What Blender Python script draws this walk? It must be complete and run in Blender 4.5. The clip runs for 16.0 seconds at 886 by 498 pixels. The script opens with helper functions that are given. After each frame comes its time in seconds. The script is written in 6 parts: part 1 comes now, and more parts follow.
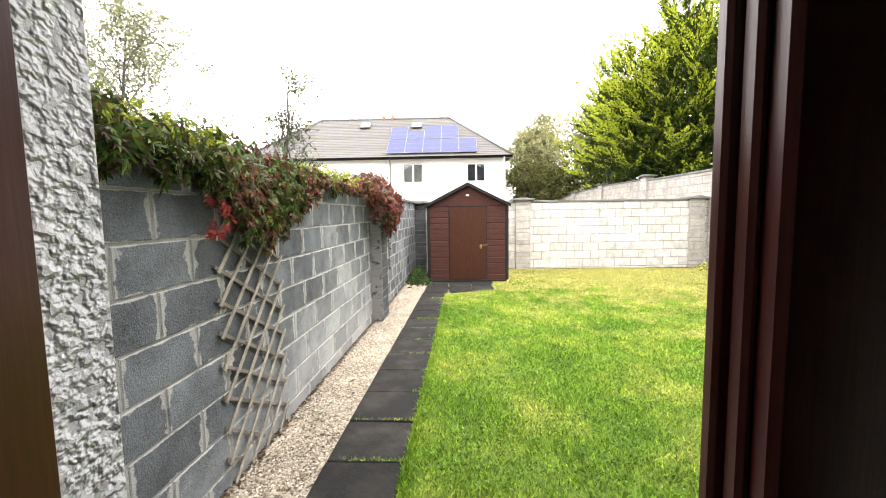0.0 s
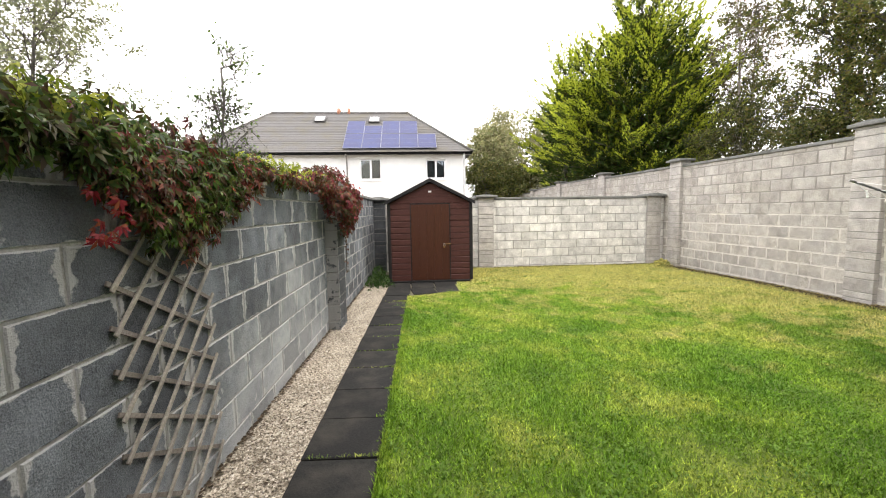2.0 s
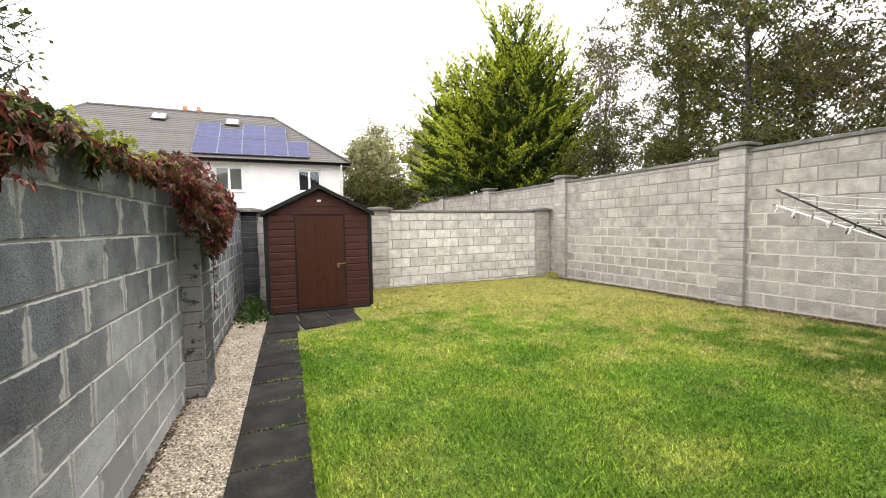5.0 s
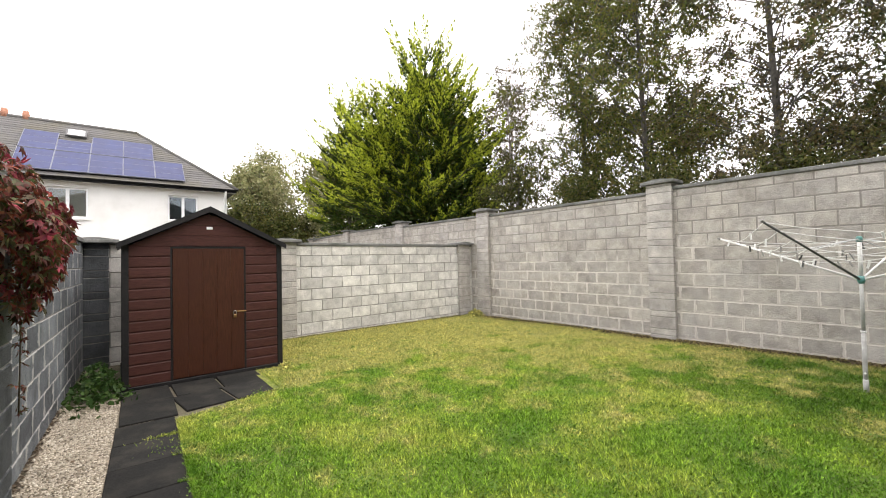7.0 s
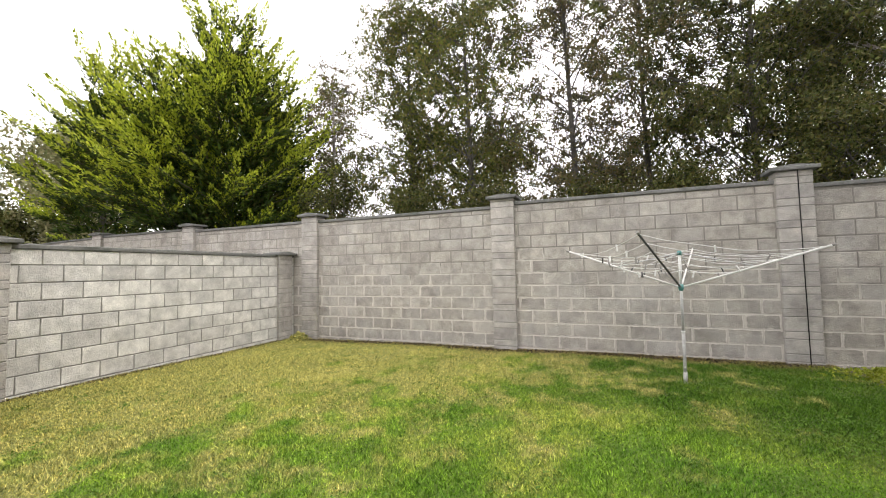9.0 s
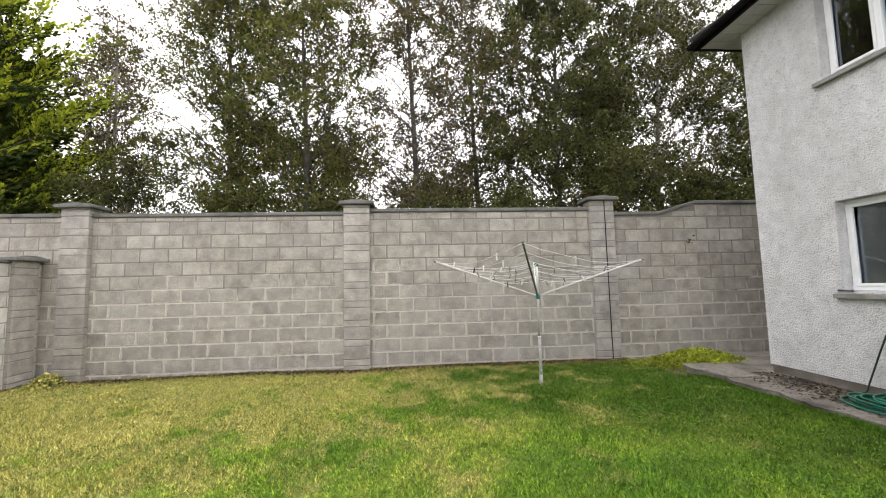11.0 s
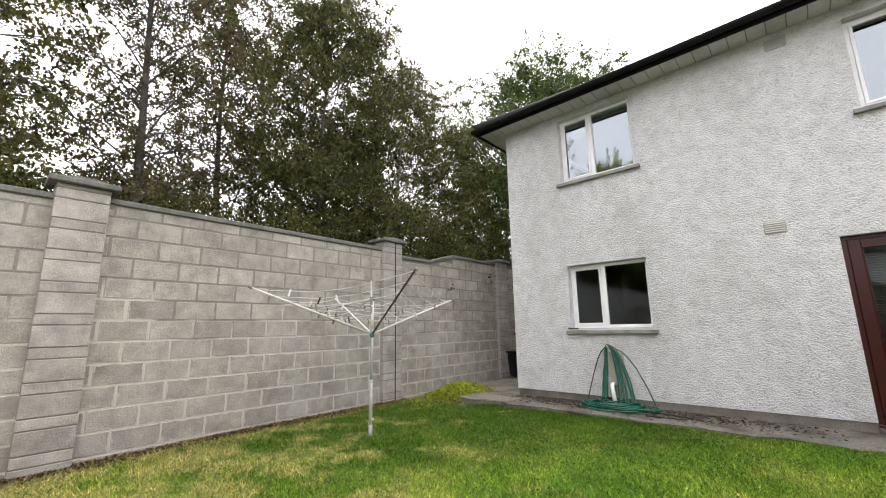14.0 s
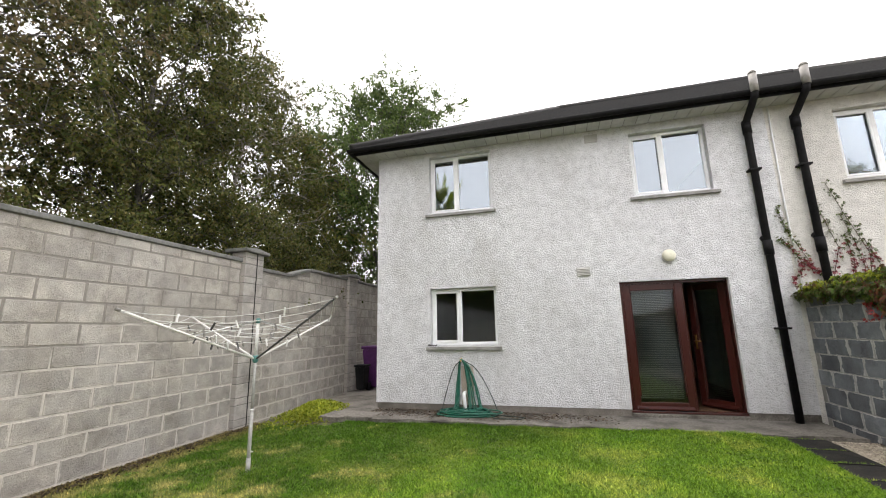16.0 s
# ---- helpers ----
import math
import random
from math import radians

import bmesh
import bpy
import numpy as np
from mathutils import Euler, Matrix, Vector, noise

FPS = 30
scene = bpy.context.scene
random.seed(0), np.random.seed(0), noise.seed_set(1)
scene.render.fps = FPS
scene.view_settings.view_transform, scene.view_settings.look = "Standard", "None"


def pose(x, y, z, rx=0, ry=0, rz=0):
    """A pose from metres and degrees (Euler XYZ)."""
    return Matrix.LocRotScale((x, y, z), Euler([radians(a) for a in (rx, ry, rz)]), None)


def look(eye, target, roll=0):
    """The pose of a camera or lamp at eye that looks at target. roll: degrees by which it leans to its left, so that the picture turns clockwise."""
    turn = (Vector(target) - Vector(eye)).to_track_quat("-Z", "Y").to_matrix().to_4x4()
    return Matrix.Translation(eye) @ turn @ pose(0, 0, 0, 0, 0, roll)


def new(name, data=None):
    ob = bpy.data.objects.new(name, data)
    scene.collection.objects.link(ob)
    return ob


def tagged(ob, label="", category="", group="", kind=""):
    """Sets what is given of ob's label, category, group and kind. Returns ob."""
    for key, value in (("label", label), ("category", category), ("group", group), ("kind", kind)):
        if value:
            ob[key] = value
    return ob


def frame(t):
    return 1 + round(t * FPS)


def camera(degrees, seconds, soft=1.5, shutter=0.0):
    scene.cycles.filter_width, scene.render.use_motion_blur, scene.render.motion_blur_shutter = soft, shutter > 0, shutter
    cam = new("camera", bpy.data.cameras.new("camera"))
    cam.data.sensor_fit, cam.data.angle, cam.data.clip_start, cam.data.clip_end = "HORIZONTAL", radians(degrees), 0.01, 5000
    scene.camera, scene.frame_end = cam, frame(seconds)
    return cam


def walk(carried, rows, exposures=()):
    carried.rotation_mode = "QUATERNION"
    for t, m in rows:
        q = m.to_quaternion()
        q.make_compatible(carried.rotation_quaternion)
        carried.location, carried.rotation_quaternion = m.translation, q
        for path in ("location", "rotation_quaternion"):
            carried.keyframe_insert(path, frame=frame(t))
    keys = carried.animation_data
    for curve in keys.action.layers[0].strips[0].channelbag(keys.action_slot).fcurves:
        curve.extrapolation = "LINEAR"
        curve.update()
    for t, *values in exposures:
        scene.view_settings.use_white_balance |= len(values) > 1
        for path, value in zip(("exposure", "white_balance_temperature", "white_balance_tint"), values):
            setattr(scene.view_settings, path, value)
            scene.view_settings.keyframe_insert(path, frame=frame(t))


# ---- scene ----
cam = camera(95.48, 16.0, 1.05)
PATH = [
    (0.0, (-0.238, 0.160, 1.429), (-0.296, 2.151, 1.253), -0.91),
    (0.5, (-0.249, 0.235, 1.443), (-0.302, 2.227, 1.264), -0.87),
    (1.0, (-0.263, 0.373, 1.436), (-0.291, 2.365, 1.254), -0.91),
    (1.5, (-0.282, 0.455, 1.437), (-0.245, 2.446, 1.251), -0.88),
    (2.0, (-0.308, 0.590, 1.429), (-0.162, 2.575, 1.237), -0.95),
    (2.5, (-0.335, 0.769, 1.436), (-0.114, 2.747, 1.240), -1.03),
    (3.0, (-0.373, 0.951, 1.428), (-0.090, 2.921, 1.230), -1.00),
    (3.5, (-0.450, 1.110, 1.411), (-0.077, 3.065, 1.213), -1.00),
    (4.0, (-0.529, 1.327, 1.387), (-0.002, 3.247, 1.197), -1.02),
    (6.5, (-0.787, 2.761, 1.346), (0.301, 4.439, 1.378), -1.26),
    (7.0, (-0.778, 3.132, 1.356), (0.454, 4.707, 1.405), -1.25),
    (7.5, (-0.718, 3.422, 1.333), (0.658, 4.873, 1.393), -1.32),
    (8.0, (-0.633, 3.772, 1.318), (0.909, 5.044, 1.393), -1.26),
    (8.5, (-0.582, 4.086, 1.326), (1.098, 5.168, 1.412), -1.20),
    (9.0, (-0.500, 4.448, 1.311), (1.328, 5.252, 1.417), -1.13),
    (11.5, (0.043, 5.582, 1.217), (1.997, 5.206, 1.417), -1.12),
    (12.0, (0.234, 5.898, 1.209), (2.099, 5.212, 1.440), -0.94),
    (12.5, (0.474, 6.177, 1.190), (2.213, 5.223, 1.444), -0.88),
    (13.0, (0.757, 6.467, 1.195), (2.342, 5.283, 1.484), -0.88),
    (13.5, (0.978, 6.742, 1.153), (2.436, 5.418, 1.498), -0.88),
    (14.0, (1.284, 6.911, 1.100), (2.597, 5.452, 1.484), -0.97),
    (14.5, (1.474, 7.013, 1.159), (2.662, 5.451, 1.548), -1.03),
    (15.0, (1.698, 7.259, 1.285), (2.649, 5.543, 1.675), -1.10),
    (15.5, (1.855, 7.453, 1.300), (2.585, 5.634, 1.698), -1.12),
    (16.0, (1.964, 7.763, 1.324), (2.483, 5.872, 1.718), -1.14),
]
EXPOSURES = [(t, e, 6900, 13) for t, e in ((0.0, 2.15), (0.5, 2.05), (1.0, 1.55), (2.5, 1.4), (4.0, 1.34), (6.5, 1.13), (9.0, 0.97), (12.5, 0.85), (16.0, 1.02))]
walk(cam, [(t, look(eye, target, roll)) for t, eye, target, roll in PATH], EXPOSURES)

# ==== light
world = bpy.data.worlds.new("overcast_sky")
scene.world = world
world.use_nodes = True
wn, wl = world.node_tree.nodes, world.node_tree.links
sky = wn.new("ShaderNodeTexSky")
sky.sky_type = "NISHITA"
sky.sun_disc = False
sky.sun_elevation, sky.sun_rotation = radians(69), radians(135)
sky.air_density, sky.dust_density = 1.0, 4.0
pale = wn.new("ShaderNodeHueSaturation")
pale.inputs["Saturation"].default_value = 0.22
wl.new(sky.outputs["Color"], pale.inputs["Color"])
cloud = wn.new("ShaderNodeMix")
cloud.data_type = "RGBA"
cloud.inputs["Factor"].default_value = 0.75
cloud.inputs["B"].default_value = (16.0, 16.3, 17.0, 1)
wl.new(pale.outputs["Color"], cloud.inputs["A"])
wl.new(cloud.outputs["Result"], wn["Background"].inputs["Color"])
wn["Background"].inputs["Strength"].default_value = 0.11
sun = new("sun", bpy.data.lights.new("sun", "SUN"))
sun.data.energy, sun.data.angle, sun.data.color = 1.3, radians(50), (1.0, 0.97, 0.92)
sun.matrix_world = look((0, 0, 20), (-1.5, 1.5, 14.5))


# ==== materials
def shader(name):
    m = bpy.data.materials.new(name)
    m.use_nodes = True
    return m, m.node_tree.nodes, m.node_tree.links, m.node_tree.nodes["Principled BSDF"]


def rgba(c):
    return (*c, 1) if len(c) == 3 else c


def noise_node(m, scale, detail=3.0, rough=0.6, squash=None):
    """Noise on world metres; squash scales the axes first."""
    n, l = m.node_tree.nodes, m.node_tree.links
    geo = n.new("ShaderNodeNewGeometry")
    tex = n.new("ShaderNodeTexNoise")
    tex.inputs["Scale"].default_value, tex.inputs["Detail"].default_value, tex.inputs["Roughness"].default_value = scale, detail, rough
    source = geo.outputs["Position"]
    if squash:
        mul = n.new("ShaderNodeVectorMath")
        mul.operation = "MULTIPLY"
        mul.inputs[1].default_value = squash
        l.new(source, mul.inputs[0])
        source = mul.outputs[0]
    l.new(source, tex.inputs["Vector"])
    return tex.outputs["Fac"]


def ramp(m, source, stops):
    n, l = m.node_tree.nodes, m.node_tree.links
    r = n.new("ShaderNodeValToRGB")
    while len(r.color_ramp.elements) < len(stops):
        r.color_ramp.elements.new(0.5)
    for e, (p, c) in zip(r.color_ramp.elements, stops):
        e.position, e.color = p, rgba(c)
    l.new(source, r.inputs["Fac"])
    return r.outputs["Color"]


def blend(m, factor, a, b, mode="MIX"):
    n, l = m.node_tree.nodes, m.node_tree.links
    x = n.new("ShaderNodeMix")
    x.data_type, x.blend_type = "RGBA", mode
    for key, v in (("Factor", factor), ("A", a), ("B", b)):
        if isinstance(v, (int, float)):
            x.inputs[key].default_value = v
        elif isinstance(v, tuple):
            x.inputs[key].default_value = rgba(v)
        else:
            l.new(v, x.inputs[key])
    return x.outputs["Result"]


def relief(m, source, strength, distance):
    n, l = m.node_tree.nodes, m.node_tree.links
    b = n.new("ShaderNodeBump")
    b.inputs["Strength"].default_value, b.inputs["Distance"].default_value = strength, distance
    l.new(source, b.inputs["Height"])
    l.new(b.outputs["Normal"], n["Principled BSDF"].inputs["Normal"])


def surface(name, dark, light, fine=40.0, broad=1.5, stain=None, rough=0.85, bump=0.3, depth=0.004, metal=0.0, squash=None, vary=0.0, spec=0.5):
    """A plain weathered surface: fine grain between two colours, broad stains, fine relief, a little per-object variation."""
    m, n, l, p = shader(name)
    grain = noise_node(m, fine, 4.0, 0.65, squash)
    col = ramp(m, grain, [(0.3, dark), (0.7, light)])
    if stain:
        patch = noise_node(m, broad, 4.0, 0.6)
        f = ramp(m, patch, [(0.45, (0, 0, 0)), (0.7, (1, 1, 1))])
        col = blend(m, f, col, stain)
    if vary:
        info = n.new("ShaderNodeObjectInfo")
        tone = ramp(m, info.outputs["Random"], [(0.0, (1 - vary,) * 3), (1.0, (1 + vary,) * 3)])
        col = blend(m, 1.0, col, tone, "MULTIPLY")
    l.new(col, p.inputs["Base Color"])
    p.inputs["Roughness"].default_value, p.inputs["Metallic"].default_value = rough, metal
    p.inputs["Specular IOR Level"].default_value = spec
    if bump:
        relief(m, grain, bump, depth)
    return m


def block_material(name, dark, light, mortar, smear, vary, ends=9.0, beds=5.0, bloom=0.25, chalk=False, raked=False):
    """Concrete block: speckled face, tone by block, mortar smeared in from its edges."""
    m, n, l, p = shader(name)
    grain = noise_node(m, 160, 3.0, 0.7)
    col = ramp(m, grain, [(0.32, dark), (0.62, light), (0.8, tuple(min(1, c * 1.35) for c in light))])
    cloudy = ramp(m, noise_node(m, 5.0, 5.0, 0.65), [(0.3, (0.68,) * 3), (0.7, (1.28,) * 3)])
    col = blend(m, 1.0, col, cloudy, "MULTIPLY")
    haze = ramp(m, noise_node(m, 1.7, 5.0, 0.65), [(0.42, (0, 0, 0)), (0.72, (bloom,) * 3)])
    col = blend(m, haze, col, tuple(min(0.6, c * 2.3 + 0.03) for c in light))
    if chalk:
        # lime bloom that has bled out of the lower courses further along
        geo, pos, run = n.new("ShaderNodeNewGeometry"), n.new("ShaderNodeSeparateXYZ"), n.new("ShaderNodeMath")
        l.new(geo.outputs["Position"], pos.inputs[0])
        near = n.new("ShaderNodeMath"); near.operation, near.inputs[1].default_value = "SUBTRACT", 4.4
        dist = n.new("ShaderNodeMath"); dist.operation = "ABSOLUTE"
        l.new(pos.outputs["Y"], near.inputs[0]); l.new(near.outputs[0], dist.inputs[0])
        run.operation, run.inputs[1].default_value = "MULTIPLY_ADD", -0.16
        drop = n.new("ShaderNodeMath"); drop.operation, drop.inputs[1].default_value = "MULTIPLY_ADD", -0.30
        l.new(pos.outputs["Z"], drop.inputs[0]); l.new(noise_node(m, 2.6, 5.0, 0.7), drop.inputs[2])
        l.new(dist.outputs[0], run.inputs[0]); l.new(drop.outputs[0], run.inputs[2])
        col = blend(m, ramp(m, run.outputs[0], [(0.06, (0, 0, 0)), (0.45, (0.7,) * 3)]), col, (0.36, 0.37, 0.37))
    info = n.new("ShaderNodeObjectInfo")
    tone = ramp(m, info.outputs["Random"], [(0.0, (1 - vary,) * 3), (0.5, (1.0, 1.0, 0.99)), (1.0, (1 + vary, 1 + vary, 1 + vary * 0.9))])
    col = blend(m, 1.0, col, tone, "MULTIPLY")
    # distance to the nearest edge of the block, 1 at the edge
    tc = n.new("ShaderNodeTexCoord")
    sep = n.new("ShaderNodeSeparateXYZ")
    l.new(tc.outputs["Generated"], sep.inputs[0])
    edges = []
    for axis, power in (("X", ends), ("Z", beds)):
        a = n.new("ShaderNodeMath"); a.operation = "MULTIPLY_ADD"; a.inputs[1].default_value, a.inputs[2].default_value = 2.0, -1.0
        b = n.new("ShaderNodeMath"); b.operation = "ABSOLUTE"
        c = n.new("ShaderNodeMath"); c.operation = "POWER"; c.inputs[1].default_value = power
        l.new(sep.outputs[axis], a.inputs[0]); l.new(a.outputs[0], b.inputs[0]); l.new(b.outputs[0], c.inputs[0])
        edges.append(c.outputs[0])
    mx = n.new("ShaderNodeMath"); mx.operation = "MAXIMUM"
    l.new(edges[0], mx.inputs[0]); l.new(edges[1], mx.inputs[1])
    add = n.new("ShaderNodeMath"); add.operation = "ADD"
    wob = n.new("ShaderNodeMath"); wob.operation = "MULTIPLY_ADD"; wob.inputs[1].default_value, wob.inputs[2].default_value = 2.4, -1.2
    l.new(noise_node(m, 9.0, 5.0, 0.62), wob.inputs[0])
    l.new(mx.outputs[0], add.inputs[0]); l.new(wob.outputs[0], add.inputs[1])
    f = ramp(m, add.outputs[0], [(1.0 - smear, (0, 0, 0)), (min(1.0, 1.14 - smear), (0.85,) * 3)])
    if raked:
        # the upper courses were pointed clean, with no smear
        geo, pos = n.new("ShaderNodeNewGeometry"), n.new("ShaderNodeSeparateXYZ")
        l.new(geo.outputs["Position"], pos.inputs[0])
        level = n.new("ShaderNodeMath"); level.operation, level.inputs[1].default_value = "MULTIPLY_ADD", 0.4
        l.new(pos.outputs["Z"], level.inputs[0]); l.new(noise_node(m, 0.9, 3.0), level.inputs[2])
        f = blend(m, 1.0, f, ramp(m, level.outputs[0], [(0.86, (1, 1, 1)), (1.0, (0.1,) * 3)]), "MULTIPLY")
    col = blend(m, f, col, mortar)
    l.new(col, p.inputs["Base Color"])
    p.inputs["Roughness"].default_value = 0.92
    # open texture: fine grain over pits a couple of centimetres across
    pits = n.new("ShaderNodeMath"); pits.operation, pits.inputs[1].default_value = "MULTIPLY_ADD", 1.6
    l.new(noise_node(m, 42, 3.0, 0.6), pits.inputs[0]); l.new(grain, pits.inputs[2])
    relief(m, pits.outputs[0], 0.8, 0.007)
    return m


M = {}
M["block_dark"] = block_material("dark_block", (0.036, 0.042, 0.049), (0.132, 0.146, 0.163), (0.40, 0.40, 0.385), 0.52, 0.36, 6.0, 12.0, 0.4, True)
# dark block; on the corner pier it stands in for shade behind the shed
M["pier_dark"] = block_material("dark_and_shaded_pier_block", (0.018, 0.021, 0.024), (0.062, 0.068, 0.074), (0.22, 0.22, 0.21), 0.26, 0.30, 8.0, 9.0, 0.4)
M["block_pale"] = block_material("pale_block", (0.215, 0.199, 0.177), (0.425, 0.395, 0.355), (0.56, 0.525, 0.475), 0.36, 0.12, raked=True)
M["block_back"] = block_material("buff_block", (0.42, 0.41, 0.385), (0.66, 0.64, 0.605), (0.46, 0.445, 0.415), 0.2, 0.15)
M["mortar_dark"] = surface("left_mortar", (0.22, 0.215, 0.20), (0.40, 0.39, 0.365), 60, 2.0, (0.16, 0.165, 0.15), bump=0.5)
M["mortar_pier"] = surface("pier_mortar", (0.14, 0.135, 0.125), (0.24, 0.23, 0.21), 60, 1.2, (0.2, 0.19, 0.175), bump=0.4)


def pointed_mortar():
    """Pale flush pointing low on the wall; raked, dark joints in the upper courses."""
    m, n, l, p = shader("right_mortar")
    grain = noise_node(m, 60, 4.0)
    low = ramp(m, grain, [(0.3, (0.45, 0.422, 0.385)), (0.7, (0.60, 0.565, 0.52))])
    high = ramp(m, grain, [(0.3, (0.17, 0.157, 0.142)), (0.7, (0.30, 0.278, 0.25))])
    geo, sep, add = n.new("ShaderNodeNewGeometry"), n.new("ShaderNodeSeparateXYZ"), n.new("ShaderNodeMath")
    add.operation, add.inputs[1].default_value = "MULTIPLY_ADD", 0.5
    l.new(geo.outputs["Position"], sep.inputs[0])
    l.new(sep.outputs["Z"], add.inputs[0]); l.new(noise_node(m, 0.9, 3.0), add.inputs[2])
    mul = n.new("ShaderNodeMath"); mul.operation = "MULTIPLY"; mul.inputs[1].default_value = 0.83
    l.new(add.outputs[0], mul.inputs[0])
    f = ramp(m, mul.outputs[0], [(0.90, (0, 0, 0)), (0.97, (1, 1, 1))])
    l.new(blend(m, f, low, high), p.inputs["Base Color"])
    p.inputs["Roughness"].default_value = 0.92
    relief(m, grain, 0.4, 0.004)
    return m


M["mortar_pale"] = pointed_mortar()
M["mortar_back"] = surface("back_mortar", (0.17, 0.165, 0.15), (0.30, 0.29, 0.265), 60, 1.2, (0.22, 0.21, 0.19), bump=0.4)
M["coping"] = surface("coping_concrete", (0.11, 0.11, 0.105), (0.20, 0.20, 0.19), 45, 3.0, (0.075, 0.08, 0.07), bump=0.4)
M["pier"] = block_material("pier_block", (0.29, 0.270, 0.248), (0.44, 0.412, 0.382), (0.36, 0.34, 0.312), 0.2, 0.14)
M["soil"] = surface("soil", (0.05, 0.04, 0.028), (0.12, 0.10, 0.07), 30, 2.0, (0.08, 0.075, 0.04), bump=0.6, depth=0.02)
M["slab"] = surface("dark_slab", (0.008, 0.008, 0.0078), (0.019, 0.0185, 0.0175), 70, 4.0, (0.030, 0.028, 0.024), rough=0.95, bump=0.5, vary=0.2, spec=0.2)
M["concrete"] = surface("old_concrete", (0.085, 0.078, 0.068), (0.235, 0.218, 0.193), 35, 2.2, (0.038, 0.033, 0.026), bump=0.5, depth=0.006)
M["plinth"] = surface("damp_plinth", (0.13, 0.115, 0.10), (0.24, 0.22, 0.195), 40, 2.5, (0.10, 0.09, 0.075), bump=0.4)
M["soffit"] = surface("painted_soffit", (0.42, 0.42, 0.40), (0.52, 0.52, 0.50), 12, 2.0, (0.36, 0.36, 0.34), rough=0.6, bump=0.1)
M["black_plastic"] = surface("black_plastic", (0.004, 0.004, 0.005), (0.010, 0.010, 0.011), 25, 3.0, (0.013, 0.013, 0.013), rough=0.6, bump=0.05, spec=0.12)
M["grey_plastic"] = surface("grey_plastic", (0.20, 0.19, 0.18), (0.30, 0.29, 0.27), 25, 4.0, (0.16, 0.15, 0.14), rough=0.5, bump=0.05)
M["white_plastic"] = surface("white_plastic", (0.77, 0.785, 0.80), (0.84, 0.855, 0.87), 10, 3.0, (0.71, 0.72, 0.73), rough=0.35, bump=0.02)
M["cream"] = surface("cream_plastic", (0.70, 0.68, 0.55), (0.78, 0.76, 0.64), 10, 5.0, (0.62, 0.60, 0.48), rough=0.35, bump=0.02)
M["sill"] = surface("concrete_sill", (0.22, 0.215, 0.205), (0.34, 0.335, 0.32), 40, 5.0, (0.15, 0.15, 0.14), bump=0.3)
M["timber_red"] = surface("mahogany_stain", (0.030, 0.006, 0.005), (0.066, 0.014, 0.010), 28, 3.0, (0.046, 0.010, 0.007), rough=0.28, bump=0.15, depth=0.002, squash=(5, 5, 0.35), spec=0.5)
M["shed_board"] = surface("shed_cladding", (0.032, 0.011, 0.009), (0.078, 0.029, 0.023), 30, 2.5, (0.056, 0.020, 0.016), rough=0.55, bump=0.35, depth=0.004, squash=(0.4, 3, 3), vary=0.08, spec=0.2)
M["shed_door"] = surface("shed_door_board", (0.030, 0.010, 0.005), (0.066, 0.023, 0.012), 30, 2.0, (0.046, 0.016, 0.010), rough=0.5, bump=0.3, depth=0.003, squash=(3, 3, 0.3), vary=0.02, spec=0.2)
M["shed_trim"] = surface("shed_trim", (0.006, 0.006, 0.007), (0.017, 0.016, 0.016), 30, 3.0, (0.018, 0.017, 0.017), rough=0.6, bump=0.2, spec=0.2)
M["roof_tile"] = surface("grey_roof_tile", (0.055, 0.055, 0.055), (0.105, 0.10, 0.098), 25, 1.2, (0.08, 0.074, 0.058), rough=0.85, bump=0.4, vary=0.15)
M["roof_dark"] = surface("dark_roof_tile", (0.010, 0.010, 0.011), (0.024, 0.024, 0.024), 25, 1.2, (0.018, 0.018, 0.016), rough=0.8, bump=0.4)
M["white_render"] = surface("smooth_white_render", (0.66, 0.66, 0.65), (0.76, 0.76, 0.75), 30, 0.9, (0.60, 0.60, 0.585), bump=0.25)
M["brass"] = surface("brass", (0.55, 0.36, 0.13), (0.70, 0.48, 0.20), 60, 8, None, rough=0.3, bump=0.05, metal=1.0)
M["steel"] = surface("galvanised_steel", (0.42, 0.43, 0.44), (0.60, 0.61, 0.62), 50, 8, (0.36, 0.36, 0.35), rough=0.38, bump=0.1, metal=0.9)
M["dark_metal"] = surface("dark_metal", (0.05, 0.052, 0.055), (0.10, 0.10, 0.10), 40, 8, None, rough=0.5, bump=0.1, metal=0.3)
M["interior"] = surface("interior_paint", (0.42, 0.40, 0.36), (0.48, 0.46, 0.42), 10, 1, None, rough=0.9, bump=0.05)
M["interior_floor"] = surface("interior_floor", (0.10, 0.06, 0.035), (0.17, 0.105, 0.06), 14, 1, None, rough=0.5, bump=0.1, squash=(4, 0.4, 1))
M["blind"] = surface("blind_slat", (0.46, 0.42, 0.35), (0.56, 0.52, 0.44), 20, 3, None, rough=0.6, bump=0.02)


